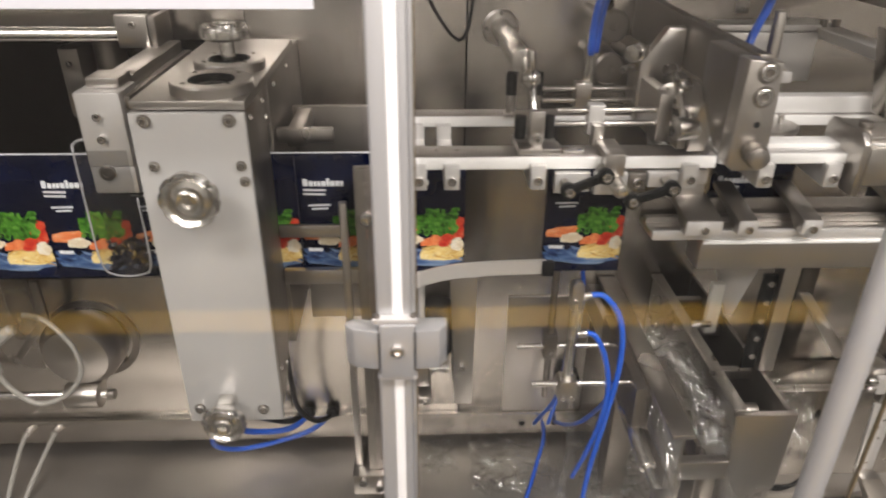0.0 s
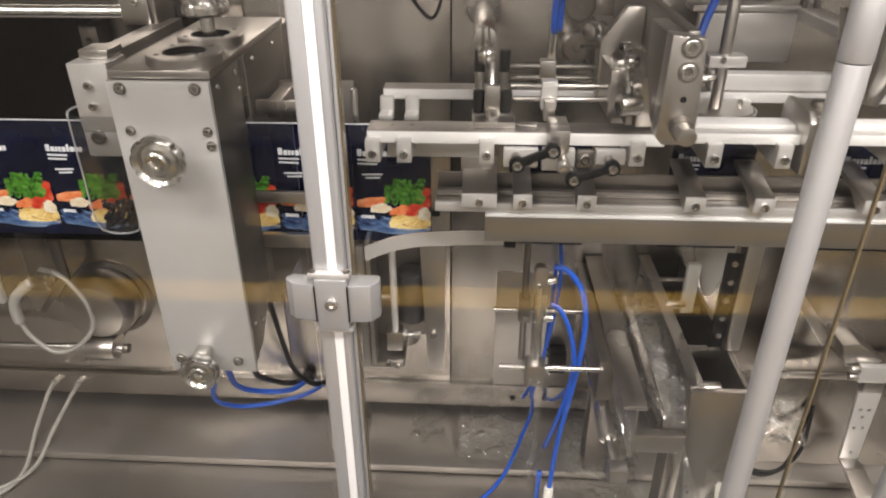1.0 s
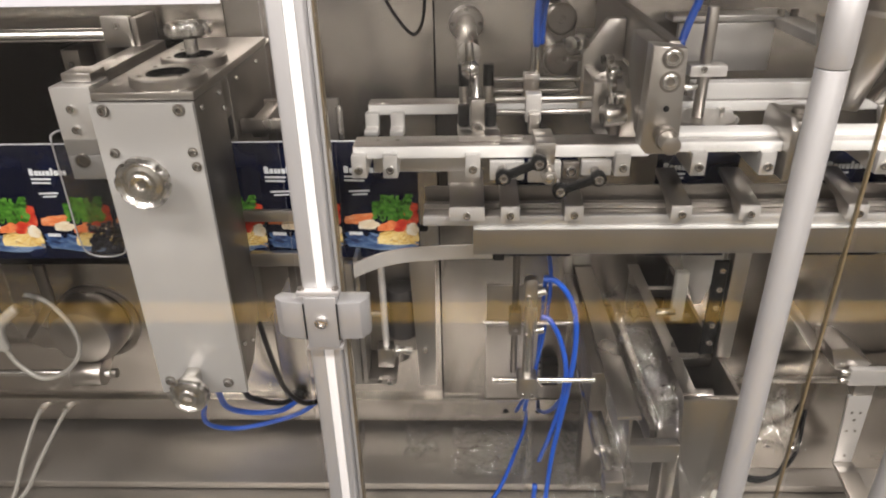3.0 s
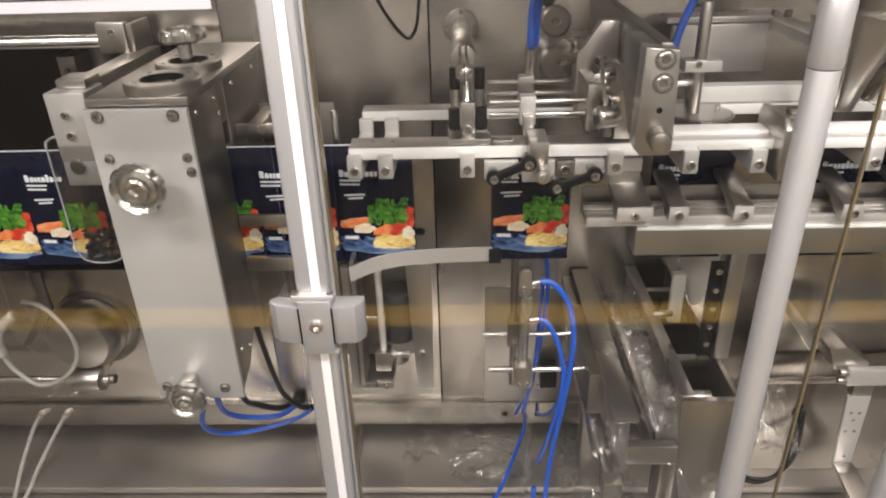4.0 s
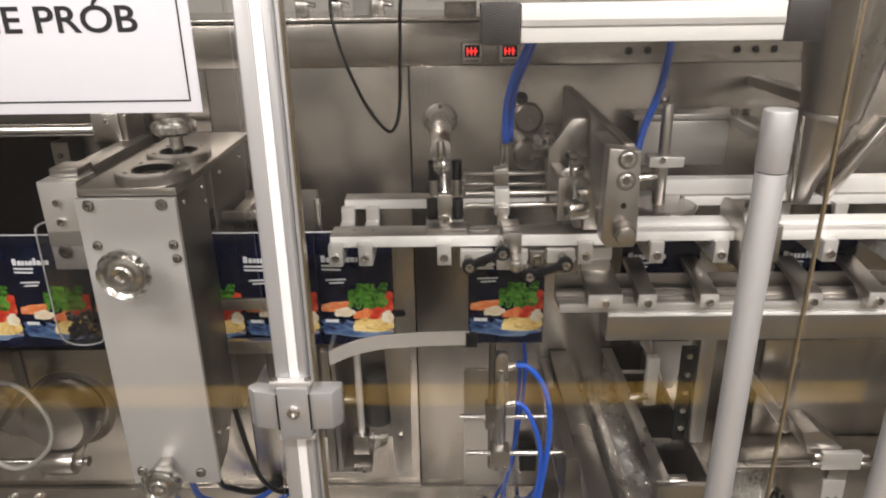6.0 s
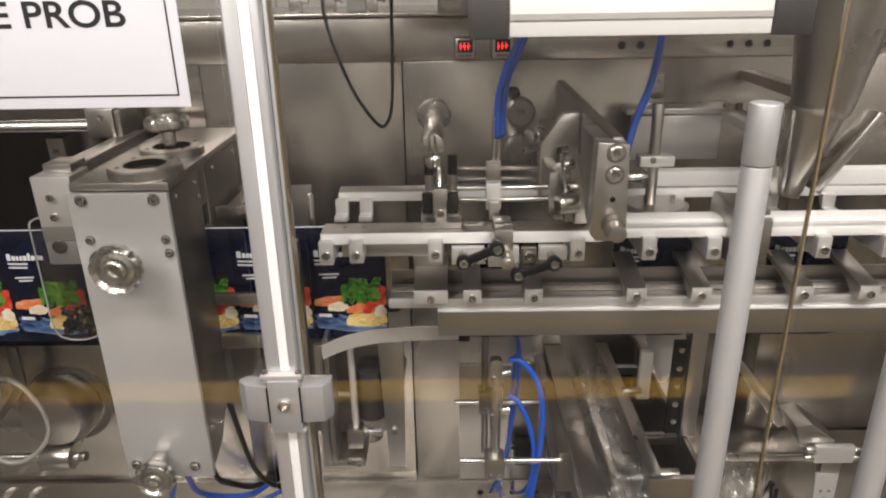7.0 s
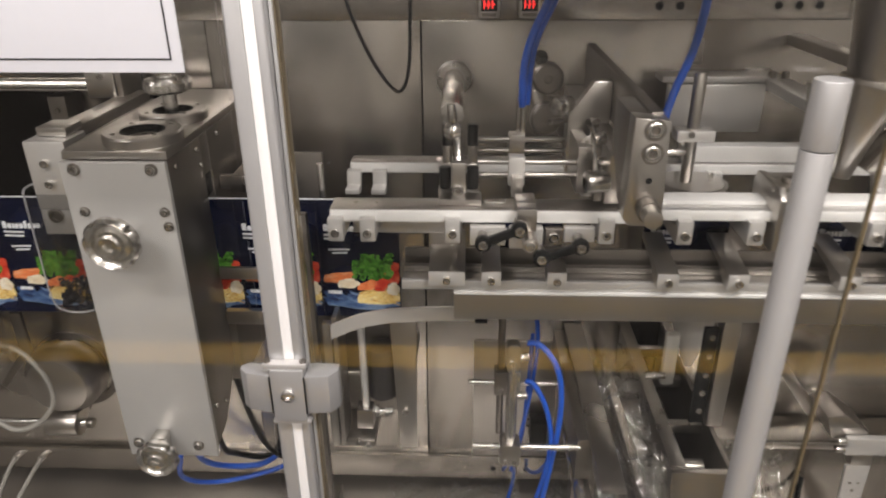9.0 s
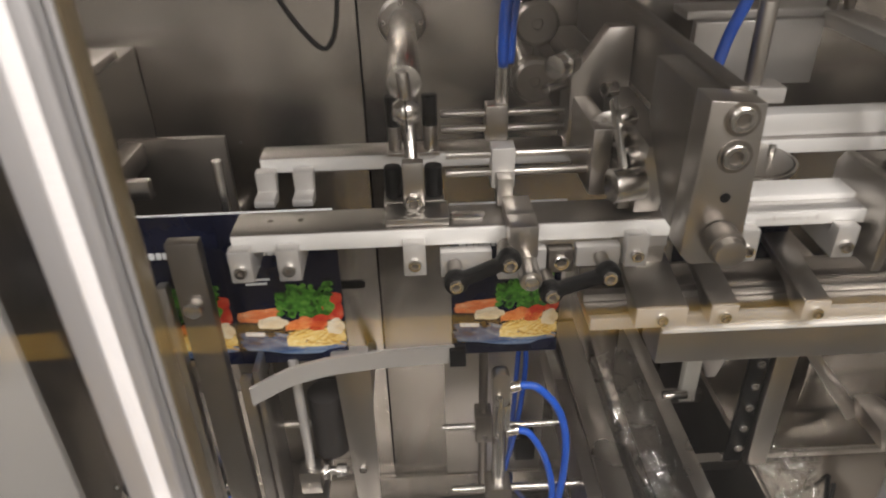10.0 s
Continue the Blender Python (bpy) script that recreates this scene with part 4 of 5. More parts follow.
part("fitting", rod((0.296, 0.995, 0.842), (0.312, 0.995, 0.845), 0.007), CHROME, suck_f)

suck_b = thing("suction_opener", (0.29, 1.10, 0.60), "steel suction arm with clamp block and cross rod", "suction arm", "suction arms")
part("post", rod((0.277, 1.12, 0.60), (0.277, 1.12, 0.92), 0.007), DARK_SHADE_STEEL, suck_b)
part("clamp_block", box(0.264, 0.290, 1.105, 1.137, 0.705, 0.760, 0.002), DARK_SHADE_STEEL, suck_b)
part("cross_rod", rod((0.212, 1.12, 0.7265), (0.43, 1.12, 0.7265), 0.0055), CHROME, suck_b)
bolt(suck_b, (0.278, 1.105, 0.720), r=0.0045, h=0.004)

carrier = thing("opener_carrier", (0.42, 1.15, 0.55), "steel slide block that carries the suction arms", "bracket")
part("side_block", box(0.405, 0.435, 0.96, 1.20, 0.655, 0.745, 0.002), DARK_SHADE_STEEL, carrier)
part("stay", box(0.405, 0.435, 1.201, 1.351, 0.67, 0.73, 0.002), STEEL, carrier)
part("pale_plate", box(0.225, 0.42, 1.344, 1.351, 0.364, 0.70, 0.001), STEEL, carrier, "steel cover plate on the back panel")
part("air_cylinder", rod((0.425, 0.90, 0.615), (0.415, 1.08, 0.655), 0.016, seg=24), CHROME, carrier)
part("cylinder_rod", rod((0.432, 0.84, 0.60), (0.425, 0.90, 0.615), 0.009), CHROME, carrier)
part("cylinder_nose", box(0.415, 0.448, 0.82, 0.85, 0.585, 0.618, 0.003), STEEL, carrier)
part("valve", box(0.36, 0.40, 1.30, 1.343, 0.44, 0.50, 0.003), BLACK, carrier)

# ---- discharge channel and flat bars ----
chan = thing("discharge_channel", (0.605, 1.1, 0.55), "open stainless discharge channel under the conveyor", "channel")
part("left_lip", box(0.5475, 0.572, 0.886, 1.345, 0.7525, 0.758, 0.001), STEEL, chan)
part("left_wall", box(0.553, 0.561, 0.885, 1.345, 0.60, 0.752, 0.001), STEEL, chan)
# Right wall in darker steel paints the shade inside the channel.
part("right_wall", box(0.642, 0.650, 0.885, 1.345, 0.60, 0.752, 0.001), DARK_SHADE_STEEL, chan)
part("front_wall", prism([(0.545, 0.757), (0.652, 0.757), (0.648, 0.595), (0.61, 0.50), (0.575, 0.50), (0.556, 0.595)], "y", 0.872, 0.8845, 0.001), STEEL, chan)
# Channel floor painted near-black for the shade down inside.
part("floor_plate", box(0.5615, 0.6415, 0.886, 1.345, 0.60, 0.608, 0.001), CAVITY_SHADE, chan)
for y0 in (1.02, 1.16, 1.27):
    part("cross_bar", box(0.5615, 0.6415, y0, y0 + 0.016, 0.715, 0.735, 0.001), STEEL, chan)
part("roller", rod((0.57, 0.95, 0.70), (0.625, 0.95, 0.70), 0.014), STEEL, chan)
part("white_block", box(0.594, 0.619, 1.14, 1.158, 0.736, 0.85, 0.003), WHITEP, chan, "white plastic stop block")
part("pin", rod((0.555, 1.118, 0.775), (0.592, 1.118, 0.775), 0.007), CHROME, chan)
part("leg", box(0.575, 0.63, 1.0, 1.06, 0.269, 0.5995, 0.002), STEEL, chan)
part("front_leg", box(0.58, 0.62, 0.90, 0.94, 0.246, 0.5995, 0.002), STEEL, chan)

bars = thing("slide_bars", (0.46, 1.1, 0.55), "flat steel slide bars below the conveyor", "slide bars")
part("flat_bar", box(0.426, 0.466, 0.835, 1.345, 0.744, 0.752, 0.001), STEEL, bars)
part("web", box(0.452, 0.457, 0.85, 1.345, 0.62, 0.7435, 0.001), STEEL, bars)
part("inner_bar", box(0.505, 0.515, 0.90, 1.345, 0.62, 0.665, 0.001), DARK_SHADE_STEEL, bars)
part("front_tie", box(0.4575, 0.55, 0.865, 0.885, 0.62, 0.66, 0.002), STEEL, bars)
part("leg", box(0.44, 0.49, 1.15, 1.20, 0.269, 0.6195, 0.002), DARK_SHADE_STEEL, bars)

hang = thing("support_bracket", (0.6, 1.02, 0.74), "light steel support with a black bolted strip", "bracket")
part("plate", prism([(0.61, 0.985), (0.69, 0.985), (0.69, 0.86), (0.66, 0.76), (0.645, 0.76), (0.61, 0.86)], "y", 1.17, 1.178, 0.001), ALU, hang)
part("plate_tie", box(0.63, 0.66, 1.0755, 1.185, 0.986, 0.998, 0.002), STEEL, hang)
part("black_strip", prism([(0.607, 0.955), (0.632, 0.955), (0.632, 0.757), (0.607, 0.757)], "y", 1.000, 1.006, 0.001), BLACK, hang, "black strip with chrome bolts")
for k in range(5):
    bolt(hang, (0.6205, 1.0, 0.785 + 0.038 * k), r=0.0058, h=0.005)
part("grey_bar", box(0.6335, 0.662, 0.99, 1.02, 0.757, 0.985, 0.002), STEEL, hang)
part("top_tie", box(0.52, 0.665, 1.0, 1.075, 0.986, 0.998, 0.002), STEEL, hang)

rbr = thing("side_bracket", (0.98, 1.12, 0.4), "drilled steel bracket with chrome pins", "bracket")
part("slant_bar", prism([(0.80, 0.80), (0.822, 0.80), (0.945, 0.645), (0.92, 0.635)], "y", 1.18, 1.19, 0.001), STEEL, rbr)
part("top_block", prism([(0.912, 0.695), (0.945, 0.70), (1.0, 0.66), (0.985, 0.64), (0.93, 0.645)], "y", 1.10, 1.18, 0.002), STEEL, rbr)
part("face_block", box(0.955, 1.035, 1.085, 1.10, 0.615, 0.655, 0.002), ALU, rbr)
part("neck", box(0.975, 1.015, 1.09, 1.11, 0.585, 0.6145, 0.001), STEEL, rbr)
part("drilled_plate", prism([(0.968, 0.584), (1.016, 0.584), (1.018, 0.40), (0.980, 0.40)], "y", 1.09, 1.097, 0.001), ALU, rbr)
for bx, bz in ((0.985, 0.54), (1.002, 0.54), (0.985, 0.49), (1.003, 0.49), (0.998, 0.42), (0.994, 0.52)):
    bolt(rbr, (bx, 1.09, bz), r=0.0035, h=0.001)
for bz in (0.625, 0.645):
    part("pin", rod((0.938, 1.092, bz), (0.955, 1.092, bz), 0.007), CHROME, rbr)
    part("pin", rod((1.035, 1.092, bz), (1.05, 1.092, bz), 0.006), CHROME, rbr)
part("foot", prism([(0.978, 0.40), (1.02, 0.40), (1.10, 0.27), (1.05, 0.27)], "y", 1.06, 1.10, 0.001), STEEL, rbr)
part("foot_face", prism([(1.035, 0.30), (1.105, 0.31), (1.10, 0.25), (1.07, 0.247)], "y", 1.045, 1.059, 0.001), WHITEP, rbr)
rear = thing("rear_cover", (0.9, 1.3, 0.27), "dull steel cover box behind the channel", "cover")
part("cover", box(0.67, 1.35, 1.20, 1.349, 0.269, 0.55, 0.003), SHEET, rear)
part("cover_lip", box(0.67, 1.35, 1.192, 1.1995, 0.536, 0.55, 0.001), STEEL, rear)
part("upper_cover", box(0.90, 1.35, 1.29, 1.349, 0.552, 0.93, 0.003), SHEET, rear)
lfoot = thing("angled_support", (0.66, 0.93, 0.25), "white-faced angled support foot", "support foot")
part("foot", prism([(0.60, 0.55), (0.635, 0.55), (0.70, 0.43), (0.70, 0.247), (0.655, 0.247), (0.655, 0.41)], "y", 0.93, 0.96, 0.001), STEEL, lfoot)
part("foot_face", prism([(0.645, 0.50), (0.675, 0.47), (0.69, 0.40), (0.665, 0.40)], "y", 0.925, 0.9295, 0.0005), WHITEP, lfoot)
bolt(lfoot, (0.622, 0.93, 0.545), r=0.008, h=0.008)

# ---- fixed bed of the walking beam ----
bed = thing("slide_bed", (0.8, 1.0, 0.99), "fixed steel bed that carries the walking beam", "machine bed")
part("bed_rail", box(0.47, 2.3, 0.985, 1.01, 1.012, 1.045, 0.001), STEEL, bed)
part("bed_bracket", box(0.70, 0.74, 1.0105, 1.351, 0.985, 1.011, 0.002), STEEL, bed)
part("bed_bracket", box(1.2, 1.24, 1.0105, 1.351, 0.985, 1.011, 0.002), STEEL, bed)

# ---- walking beam (drawn in its left-hand place) ----
beam = thing("walking_beam", (0.2, 0.95, 1.01), "steel walking beam with clamped pouch dividers", "walking beam")
part("box_beam", box(0.188, 2.1, 0.925, 0.975, 1.010, 1.0615, 0.0015), STEEL, beam)
part("top_rail", box(0.109, 2.1, 0.930, 0.9845, 1.064, 1.074, 0.001), STEEL, beam)
part("front_lip", box(0.109, 2.1, 0.9215, 0.9295, 1.064, 1.079, 0.0008), ALU, beam, "pale front lip")
part("bright_line", box(0.188, 2.1, 0.9180, 0.9245, 1.0575, 1.063, 0.0008), WHITE_LIT_ALU, beam)
# Darker colour paints the shade in the gap under the gripper rail.
part("back_wall", box(0.109, 2.1, 0.985, 0.990, 1.064, 1.104, 0.0008), DARK_SHADE_STEEL, beam)
part("inner_rail", box(0.109, 2.1, 0.960, 0.972, 1.0745, 1.084, 0.0008), SHADED_RAIL, beam)
part("end_plate", box(0.147, 0.20, 0.9855, 0.9955, 1.1045, 1.158, 0.001), STEEL, beam)
part("push_bar", box(0.03, 0.20, 0.975, 0.985, 1.134, 1.156, 0.001), ALU, beam, "flat pusher bar")
part("push_tie", box(0.15, 0.198, 0.975, 0.9852, 1.1045, 1.1338, 0.001), STEEL, beam)
for cx, w, long in ((0.178, 0.027, 0), (0.244, 0.0145, 0), (0.341, 0.0145, 0), (0.503, 0.0155, 1), (0.605, 0.0155, 1), (0.765, 0.0155, 1), (0.868, 0.0155, 1), (1.03, 0.0155, 1), (1.13, 0.0155, 1), (1.29, 0.0155, 1), (1.395, 0.0155, 1)):
    c = part("divider", prism([(0.906, 1.0792), (0.906, 1.103), (1.016, 1.122), (1.016, 1.112), (0.984, 1.1055), (0.950, 1.0980), (0.925, 1.0792)], "x", cx - w, cx + w), STEEL, beam, "clamped pouch divider block")
    part("clamp_face", box(cx - w, cx + w, 0.9035, 0.9058, 1.0795, 1.1025, 0.0008), ALU, c)
    bolt(c, (cx, 0.9035, 1.090), r=0.0062, h=0.006)

# ---- hoses and cables ----
def hose(name, points, r, mat, label, category="hose"):
    ob = part(name, sweep(points, r), mat)
    return tagged(ob, label, category)


BL = "blue pneumatic hose on the suction arms"
hose("air_hose", [(0.312, 0.995, 0.923), (0.333, 0.99, 0.922), (0.360, 0.985, 0.888), (0.374, 0.985, 0.83), (0.374, 0.985, 0.75), (0.362, 0.985, 0.64), (0.348, 0.985, 0.53), (0.340, 0.98, 0.43), (0.334, 0.97, 0.33), (0.330, 0.95, 0.252)], 0.0052, BLUE, BL)
hose("air_hose", [(0.312, 0.995, 0.845), (0.328, 0.99, 0.838), (0.350, 0.99, 0.79), (0.363, 0.99, 0.72), (0.356, 0.99, 0.64), (0.340, 1.0, 0.55), (0.326, 1.02, 0.47)], 0.0048, BLUE, BL)
hose("air_hose", [(0.335, 1.20, 0.98), (0.342, 1.2, 0.90), (0.352, 1.19, 0.80), (0.342, 1.18, 0.68), (0.325, 1.19, 0.55), (0.31, 1.2, 0.45)], 0.0045, BLUE, BL)
hose("air_hose", [(0.345, 1.22, 0.80), (0.34, 1.22, 0.66), (0.33, 1.22, 0.52), (0.30, 1.3, 0.36)], 0.0045, BLUE, BL)
hose("air_hose", [(0.33, 1.345, 0.325), (0.322, 1.28, 0.335), (0.30, 1.22, 0.32), (0.24, 1.10, 0.278), (0.14, 1.0, 0.262), (0.05, 0.93, 0.256), (-0.05, 0.86, 0.252)], 0.0048, BLUE, "blue pneumatic hose lying over the tray")
hose("air_hose", [(0.36, 1.345, 0.325), (0.365, 1.25, 0.40), (0.37, 1.15, 0.50), (0.378, 1.06, 0.62), (0.372, 1.0, 0.70)], 0.0048, BLUE, BL)
hose("air_hose", [(0.318, 1.0, 0.42), (0.316, 1.0, 0.33), (0.318, 0.98, 0.26)], 0.0055, BLUE, BL)
hose("air_hose", [(0.335, 1.04, 1.53), (0.326, 1.05, 1.48), (0.304, 1.07, 1.42), (0.294, 1.09, 1.37), (0.2935, 1.105, 1.302)], 0.0064, BLUE, "blue pneumatic hose to the cross slide")
hose("air_hose", [(0.344, 1.04, 1.53), (0.331, 1.06, 1.47), (0.309, 1.08, 1.41), (0.303, 1.10, 1.36), (0.301, 1.106, 1.305)], 0.0060, BLUE, "blue pneumatic hose to the cross slide")
hose("air_hose", [(0.545, 1.04, 1.53), (0.542, 1.04, 1.46), (0.530, 1.03, 1.40), (0.512, 1.03, 1.345), (0.500, 1.022, 1.30), (0.497, 1.02, 1.266)], 0.0062, BLUE, "blue pneumatic hose to the filling funnel")
hose("cable", [(0.02, 1.28, 1.61), (-0.008, 1.20, 1.545), (0.004, 1.17, 1.47), (0.04, 1.165, 1.375), (0.078, 1.165, 1.318), (0.097, 1.165, 1.318), (0.108, 1.165, 1.36), (0.112, 1.16, 1.45), (0.125, 1.05, 1.55), (0.152, 0.90, 1.575)], 0.0032, BLACK, "thin black cable hanging in a loop", "cable")
tagged(part("hose_connector", rod((0.3375, 0.977, 0.40), (0.3325, 0.966, 0.31), 0.0095), WHITEP), "white plastic connector on the blue hoses", "hose connector")
CB = "black cable from the sealing unit into the panel"
hose("cable", [(-0.23, 1.05, 0.835), (-0.25, 1.16, 0.62), (-0.262, 1.25, 0.47), (-0.24, 1.30, 0.385), (-0.21, 1.33, 0.365), (-0.20, 1.347, 0.372)], 0.006, BLACK, CB, "cable")
hose("cable", [(-0.31, 1.10, 0.70), (-0.34, 1.20, 0.50), (-0.34, 1.27, 0.42), (-0.30, 1.315, 0.37), (-0.262, 1.347, 0.37)], 0.007, BLACK, CB, "cable")
hose("cable", [(-0.36, 1.10, 0.60), (-0.40, 1.22, 0.44), (-0.37, 1.28, 0.37), (-0.30, 1.31, 0.352), (-0.255, 1.347, 0.365)], 0.007, BLUE, "blue cable from the sealing unit into the panel", "cable")
hose("cable", [(-0.40, 1.12, 0.55), (-0.45, 1.20, 0.41), (-0.42, 1.26, 0.335), (-0.34, 1.29, 0.325), (-0.25, 1.31, 0.345), (-0.195, 1.347, 0.37)], 0.006, BLUE, "blue cable from the sealing unit into the panel", "cable")
for gx in (-0.20, -0.26):
    g = part("cable_gland", lathe([(0, 0), (0.015, 0), (0.015, 0.012), (0.010, 0.016), (0, 0.016)], (gx, 1.352, 0.370), (0, -1, 0), 18), BLACK)
    tagged(g, "black cable gland in the panel", "cable gland")
WH = "milky plastic hose hanging from the panel"
hose("drain_hose", [(-0.88, 1.345, 0.334), (-0.88, 1.30, 0.33), (-0.89, 1.20, 0.29), (-0.895, 1.12, 0.256), (-0.92, 1.06, 0.254), (-0.99, 1.02, 0.254), (-1.1, 1.04, 0.254)], 0.0055, WHITEHOSE, WH)
hose("drain_hose", [(-0.946, 1.345, 0.334), (-0.946, 1.30, 0.33), (-0.935, 1.20, 0.29), (-0.915, 1.10, 0.256), (-0.93, 1.03, 0.254), (-1.02, 0.98, 0.254), (-1.12, 1.0, 0.254)], 0.0055, WHITEHOSE, WH)
for gx in (-0.88, -0.946):
    tagged(part("hose_fitting", rod((gx, 1.35, 0.336), (gx, 1.325, 0.336), 0.009), CHROME), "small chrome hose fitting in the panel", "hose fitting")
hose("drain_hose", [(-0.74, 1.14, 0.805), (-0.72, 1.15, 0.792), (-0.692, 1.15, 0.767), (-0.665, 1.15, 0.709), (-0.670, 1.15, 0.649), (-0.716, 1.15, 0.597), (-0.773, 1.15, 0.580), (-0.815, 1.15, 0.618), (-0.832, 1.15, 0.660)], 0.0052, WHITEHOSE, "milky plastic hose looping from a pale elbow")
hose("cable", [(0.80, 1.18, 0.44), (0.76, 1.15, 0.35), (0.84, 1.12, 0.31), (0.92, 1.14, 0.36), (0.95, 1.19, 0.46)], 0.0045, BLACK, "black cable looped over the cover", "cable")
hose("cable", [(0.78, 1.17, 0.40), (0.80, 1.13, 0.33), (0.88, 1.12, 0.33), (0.93, 1.17, 0.41), (0.94, 1.198, 0.47)], 0.0045, BLACK, "black cable looped over the cover", "cable")

# ---- left-hand lower drive ----
drive = thing("feed_drive", (-0.75, 1.28, 0.45), "round feed drive housing with a bright shaft", "drive")
part("housing", lathe([(0, 0), (0.085, 0), (0.09, 0.008), (0.088, 0.05), (0.07, 0.075), (0.03, 0.085), (0, 0.086)], (-0.745, 1.351, 0.60), (0, -1, 0), 40), STEEL, drive)
part("dark_ring", lathe([(0.088, 0), (0.104, 0), (0.104, 0.006), (0.088, 0.006)], (-0.735, 1.3515, 0.60), (0, -1, 0), 40), DARK_SHADE_STEEL, drive)
part("shaft", rod((-1.2, 1.285, 0.490), (-0.70, 1.285, 0.490), 0.009), CHROME, drive, "bright round shaft")
part("collar", rod((-0.79, 1.285, 0.490), (-0.715, 1.285, 0.490), 0.03), STEEL, drive)
part("shaft_tip", rod((-0.70, 1.285, 0.490), (-0.685, 1.285, 0.490), 0.012), DARK_SHADE_STEEL, drive)
part("collar_foot", box(-0.78, -0.73, 1.30, 1.35, 0.475, 0.505, 0.002), STEEL, drive)
part("lever_bar", prism([(-0.80, 0.80), (-0.775, 0.80), (-0.775, 0.70), (-0.86, 0.60), (-0.87, 0.61), (-0.80, 0.70)], "y", 1.27, 1.28, 0.001), DARK_SHADE_STEEL, drive)
part("bracket_plate", box(-1.30, -0.86, 1.16, 1.175, 0.70, 0.92, 0.002), ALU, drive, "pale plate beside the elbow")
part("plate_stay", box(-1.1, -1.06, 1.176, 1.351, 0.705, 0.74, 0.002), STEEL, drive)
part("clear_tube", rod((-0.712, 1.10, 0.79), (-0.706, 1.10, 0.94), 0.022, seg=24), ACRYL, drive)
elbow = tagged(part("hose_elbow", sweep([(-0.832, 1.15, 0.66), (-0.833, 1.15, 0.69), (-0.825, 1.15, 0.72), (-0.80, 1.15, 0.745), (-0.775, 1.15, 0.765)], 0.0115), WHITEHOSE), "pale plastic hose elbow", "hose elbow")

# ---- door: posts, panes, handle tubes, sign ----
post = thing("door_post", (-0.01, 0.70, 0), "upright aluminium profile post between the doors", "post")
prof = [(-0.028, 0.722), (-0.028, 0.676), (-0.026, 0.674), (-0.0095, 0.674), (-0.0095, 0.678), (0.0035, 0.678), (0.0035, 0.674), (0.0115, 0.674), (0.0135, 0.676), (0.0135, 0.690), (0.010, 0.690), (0.010, 0.704), (0.0135, 0.704), (0.0135, 0.722)]
part("profile", prism(prof, "z", 0.0, 1.574, 0.0006), ANOD, post)
# Near-white strip paints in the bright highlight down the slot.
part("slot_cover", box(-0.0092, 0.0032, 0.6752, 0.6778, 0.0, 1.570, 0.0006), WHITE_LIT_ALU, post, "bright strip painting the highlight along the slot")
part("side_strip", box(0.0138, 0.0182, 0.690, 0.7105, 0.05, 1.57, 0.0008), PAINTED, post, "pale sealing strip")
part("side_seal", box(0.0184, 0.0204, 0.691, 0.7105, 0.05, 1.57, 0.0008), GOLDEDGE, post)
for z0 in (1.006, 1.585):
    h = part("hinge_clamp", prism([(-0.025, z0 - 0.001), (0.017, z0 - 0.001), (0.017, z0 + 0.076), (-0.025, z0 + 0.076)], "y", 0.658, 0.6735, 0.0025), ANOD, post, "cast hinge clamp with a centre bolt")
    part("wing", prism([(-0.066, 0.682), (-0.066, 0.676), (-0.056, 0.666), (-0.0255, 0.660), (-0.0255, 0.684), (-0.058, 0.690)], "z", z0 + 0.011, z0 + 0.066, 0.001), ANOD, h)
    part("wing", prism([(0.0175, 0.660), (0.046, 0.662), (0.056, 0.676), (0.056, 0.690), (0.0175, 0.690)], "z", z0 + 0.011, z0 + 0.066, 0.001), ANOD, h)
    part("top_lip", box(-0.033, 0.021, 0.660, 0.6735, z0 + 0.0765, z0 + 0.083, 0.0015), ALU, h)
    part("lower_lip", box(-0.028, 0.020, 0.662, 0.6735, z0 - 0.007, z0 - 0.0012, 0.0015), ALU, h)
    part("centre_bolt", lathe([(0, 0), (0.0085, 0), (0.0085, 0.004), (0.006, 0.0055), (0.004, 0.0055), (0.004, 0.002), (0, 0.002)], (-0.004, 0.658, z0 + 0.040), (0, -1, 0), 20), CHROME, h)
    for px in (-0.028, 0.016):
        part("pin", rod((px, 0.667, z0 + 0.083), (px, 0.667, z0 + 0.086), 0.0045), DARK_SHADE_STEEL, h)
    part("gap", box(-0.0262, -0.0248, 0.6575, 0.6595, z0 + 0.012, z0 + 0.066, 0), BLACK, h)
    part("gap", box(0.0163, 0.0177, 0.6575, 0.6598, z0 + 0.012, z0 + 0.066, 0), BLACK, h)
part("cap", box(-0.040, 0.022, 0.668, 0.726, 1.5745, 1.586, 0.002), ALU, post)
part("upper_post", box(-0.033, 0.0135, 0.676, 0.722, 1.5865, 2.1, 0.002), ANOD, post)
post.location += Vector((-0.005, 0.020, 0))

for x0, x1 in ((-1.6, -0.040), (0.019, 0.636), (0.648, 1.9)):
    p = thing("door_pane", ((x0 + x1) / 2, 0.70, 0.05), "clear acrylic machine door pane", "door pane", "door panes")
    s = part("sheet", box(x0, x1, 0.698, 0.703, 0.05, 2.05, 0), GLASS, p)
    s.visible_shadow = False
    part("bottom_rail", box(x0, x1, 0.69, 0.712, 0.0, 0.049, 0.002), ANOD, p)
    part("top_rail", box(x0, x1, 0.69, 0.712, 2.051, 2.09, 0.002), ANOD, p)
    if x0 == 0.019:
        part("edge_strip", box(0.6367, 0.6400, 0.697, 0.704, 0.05, 2.05, 0.001), GOLDEDGE, p, "yellowish polished pane edge")
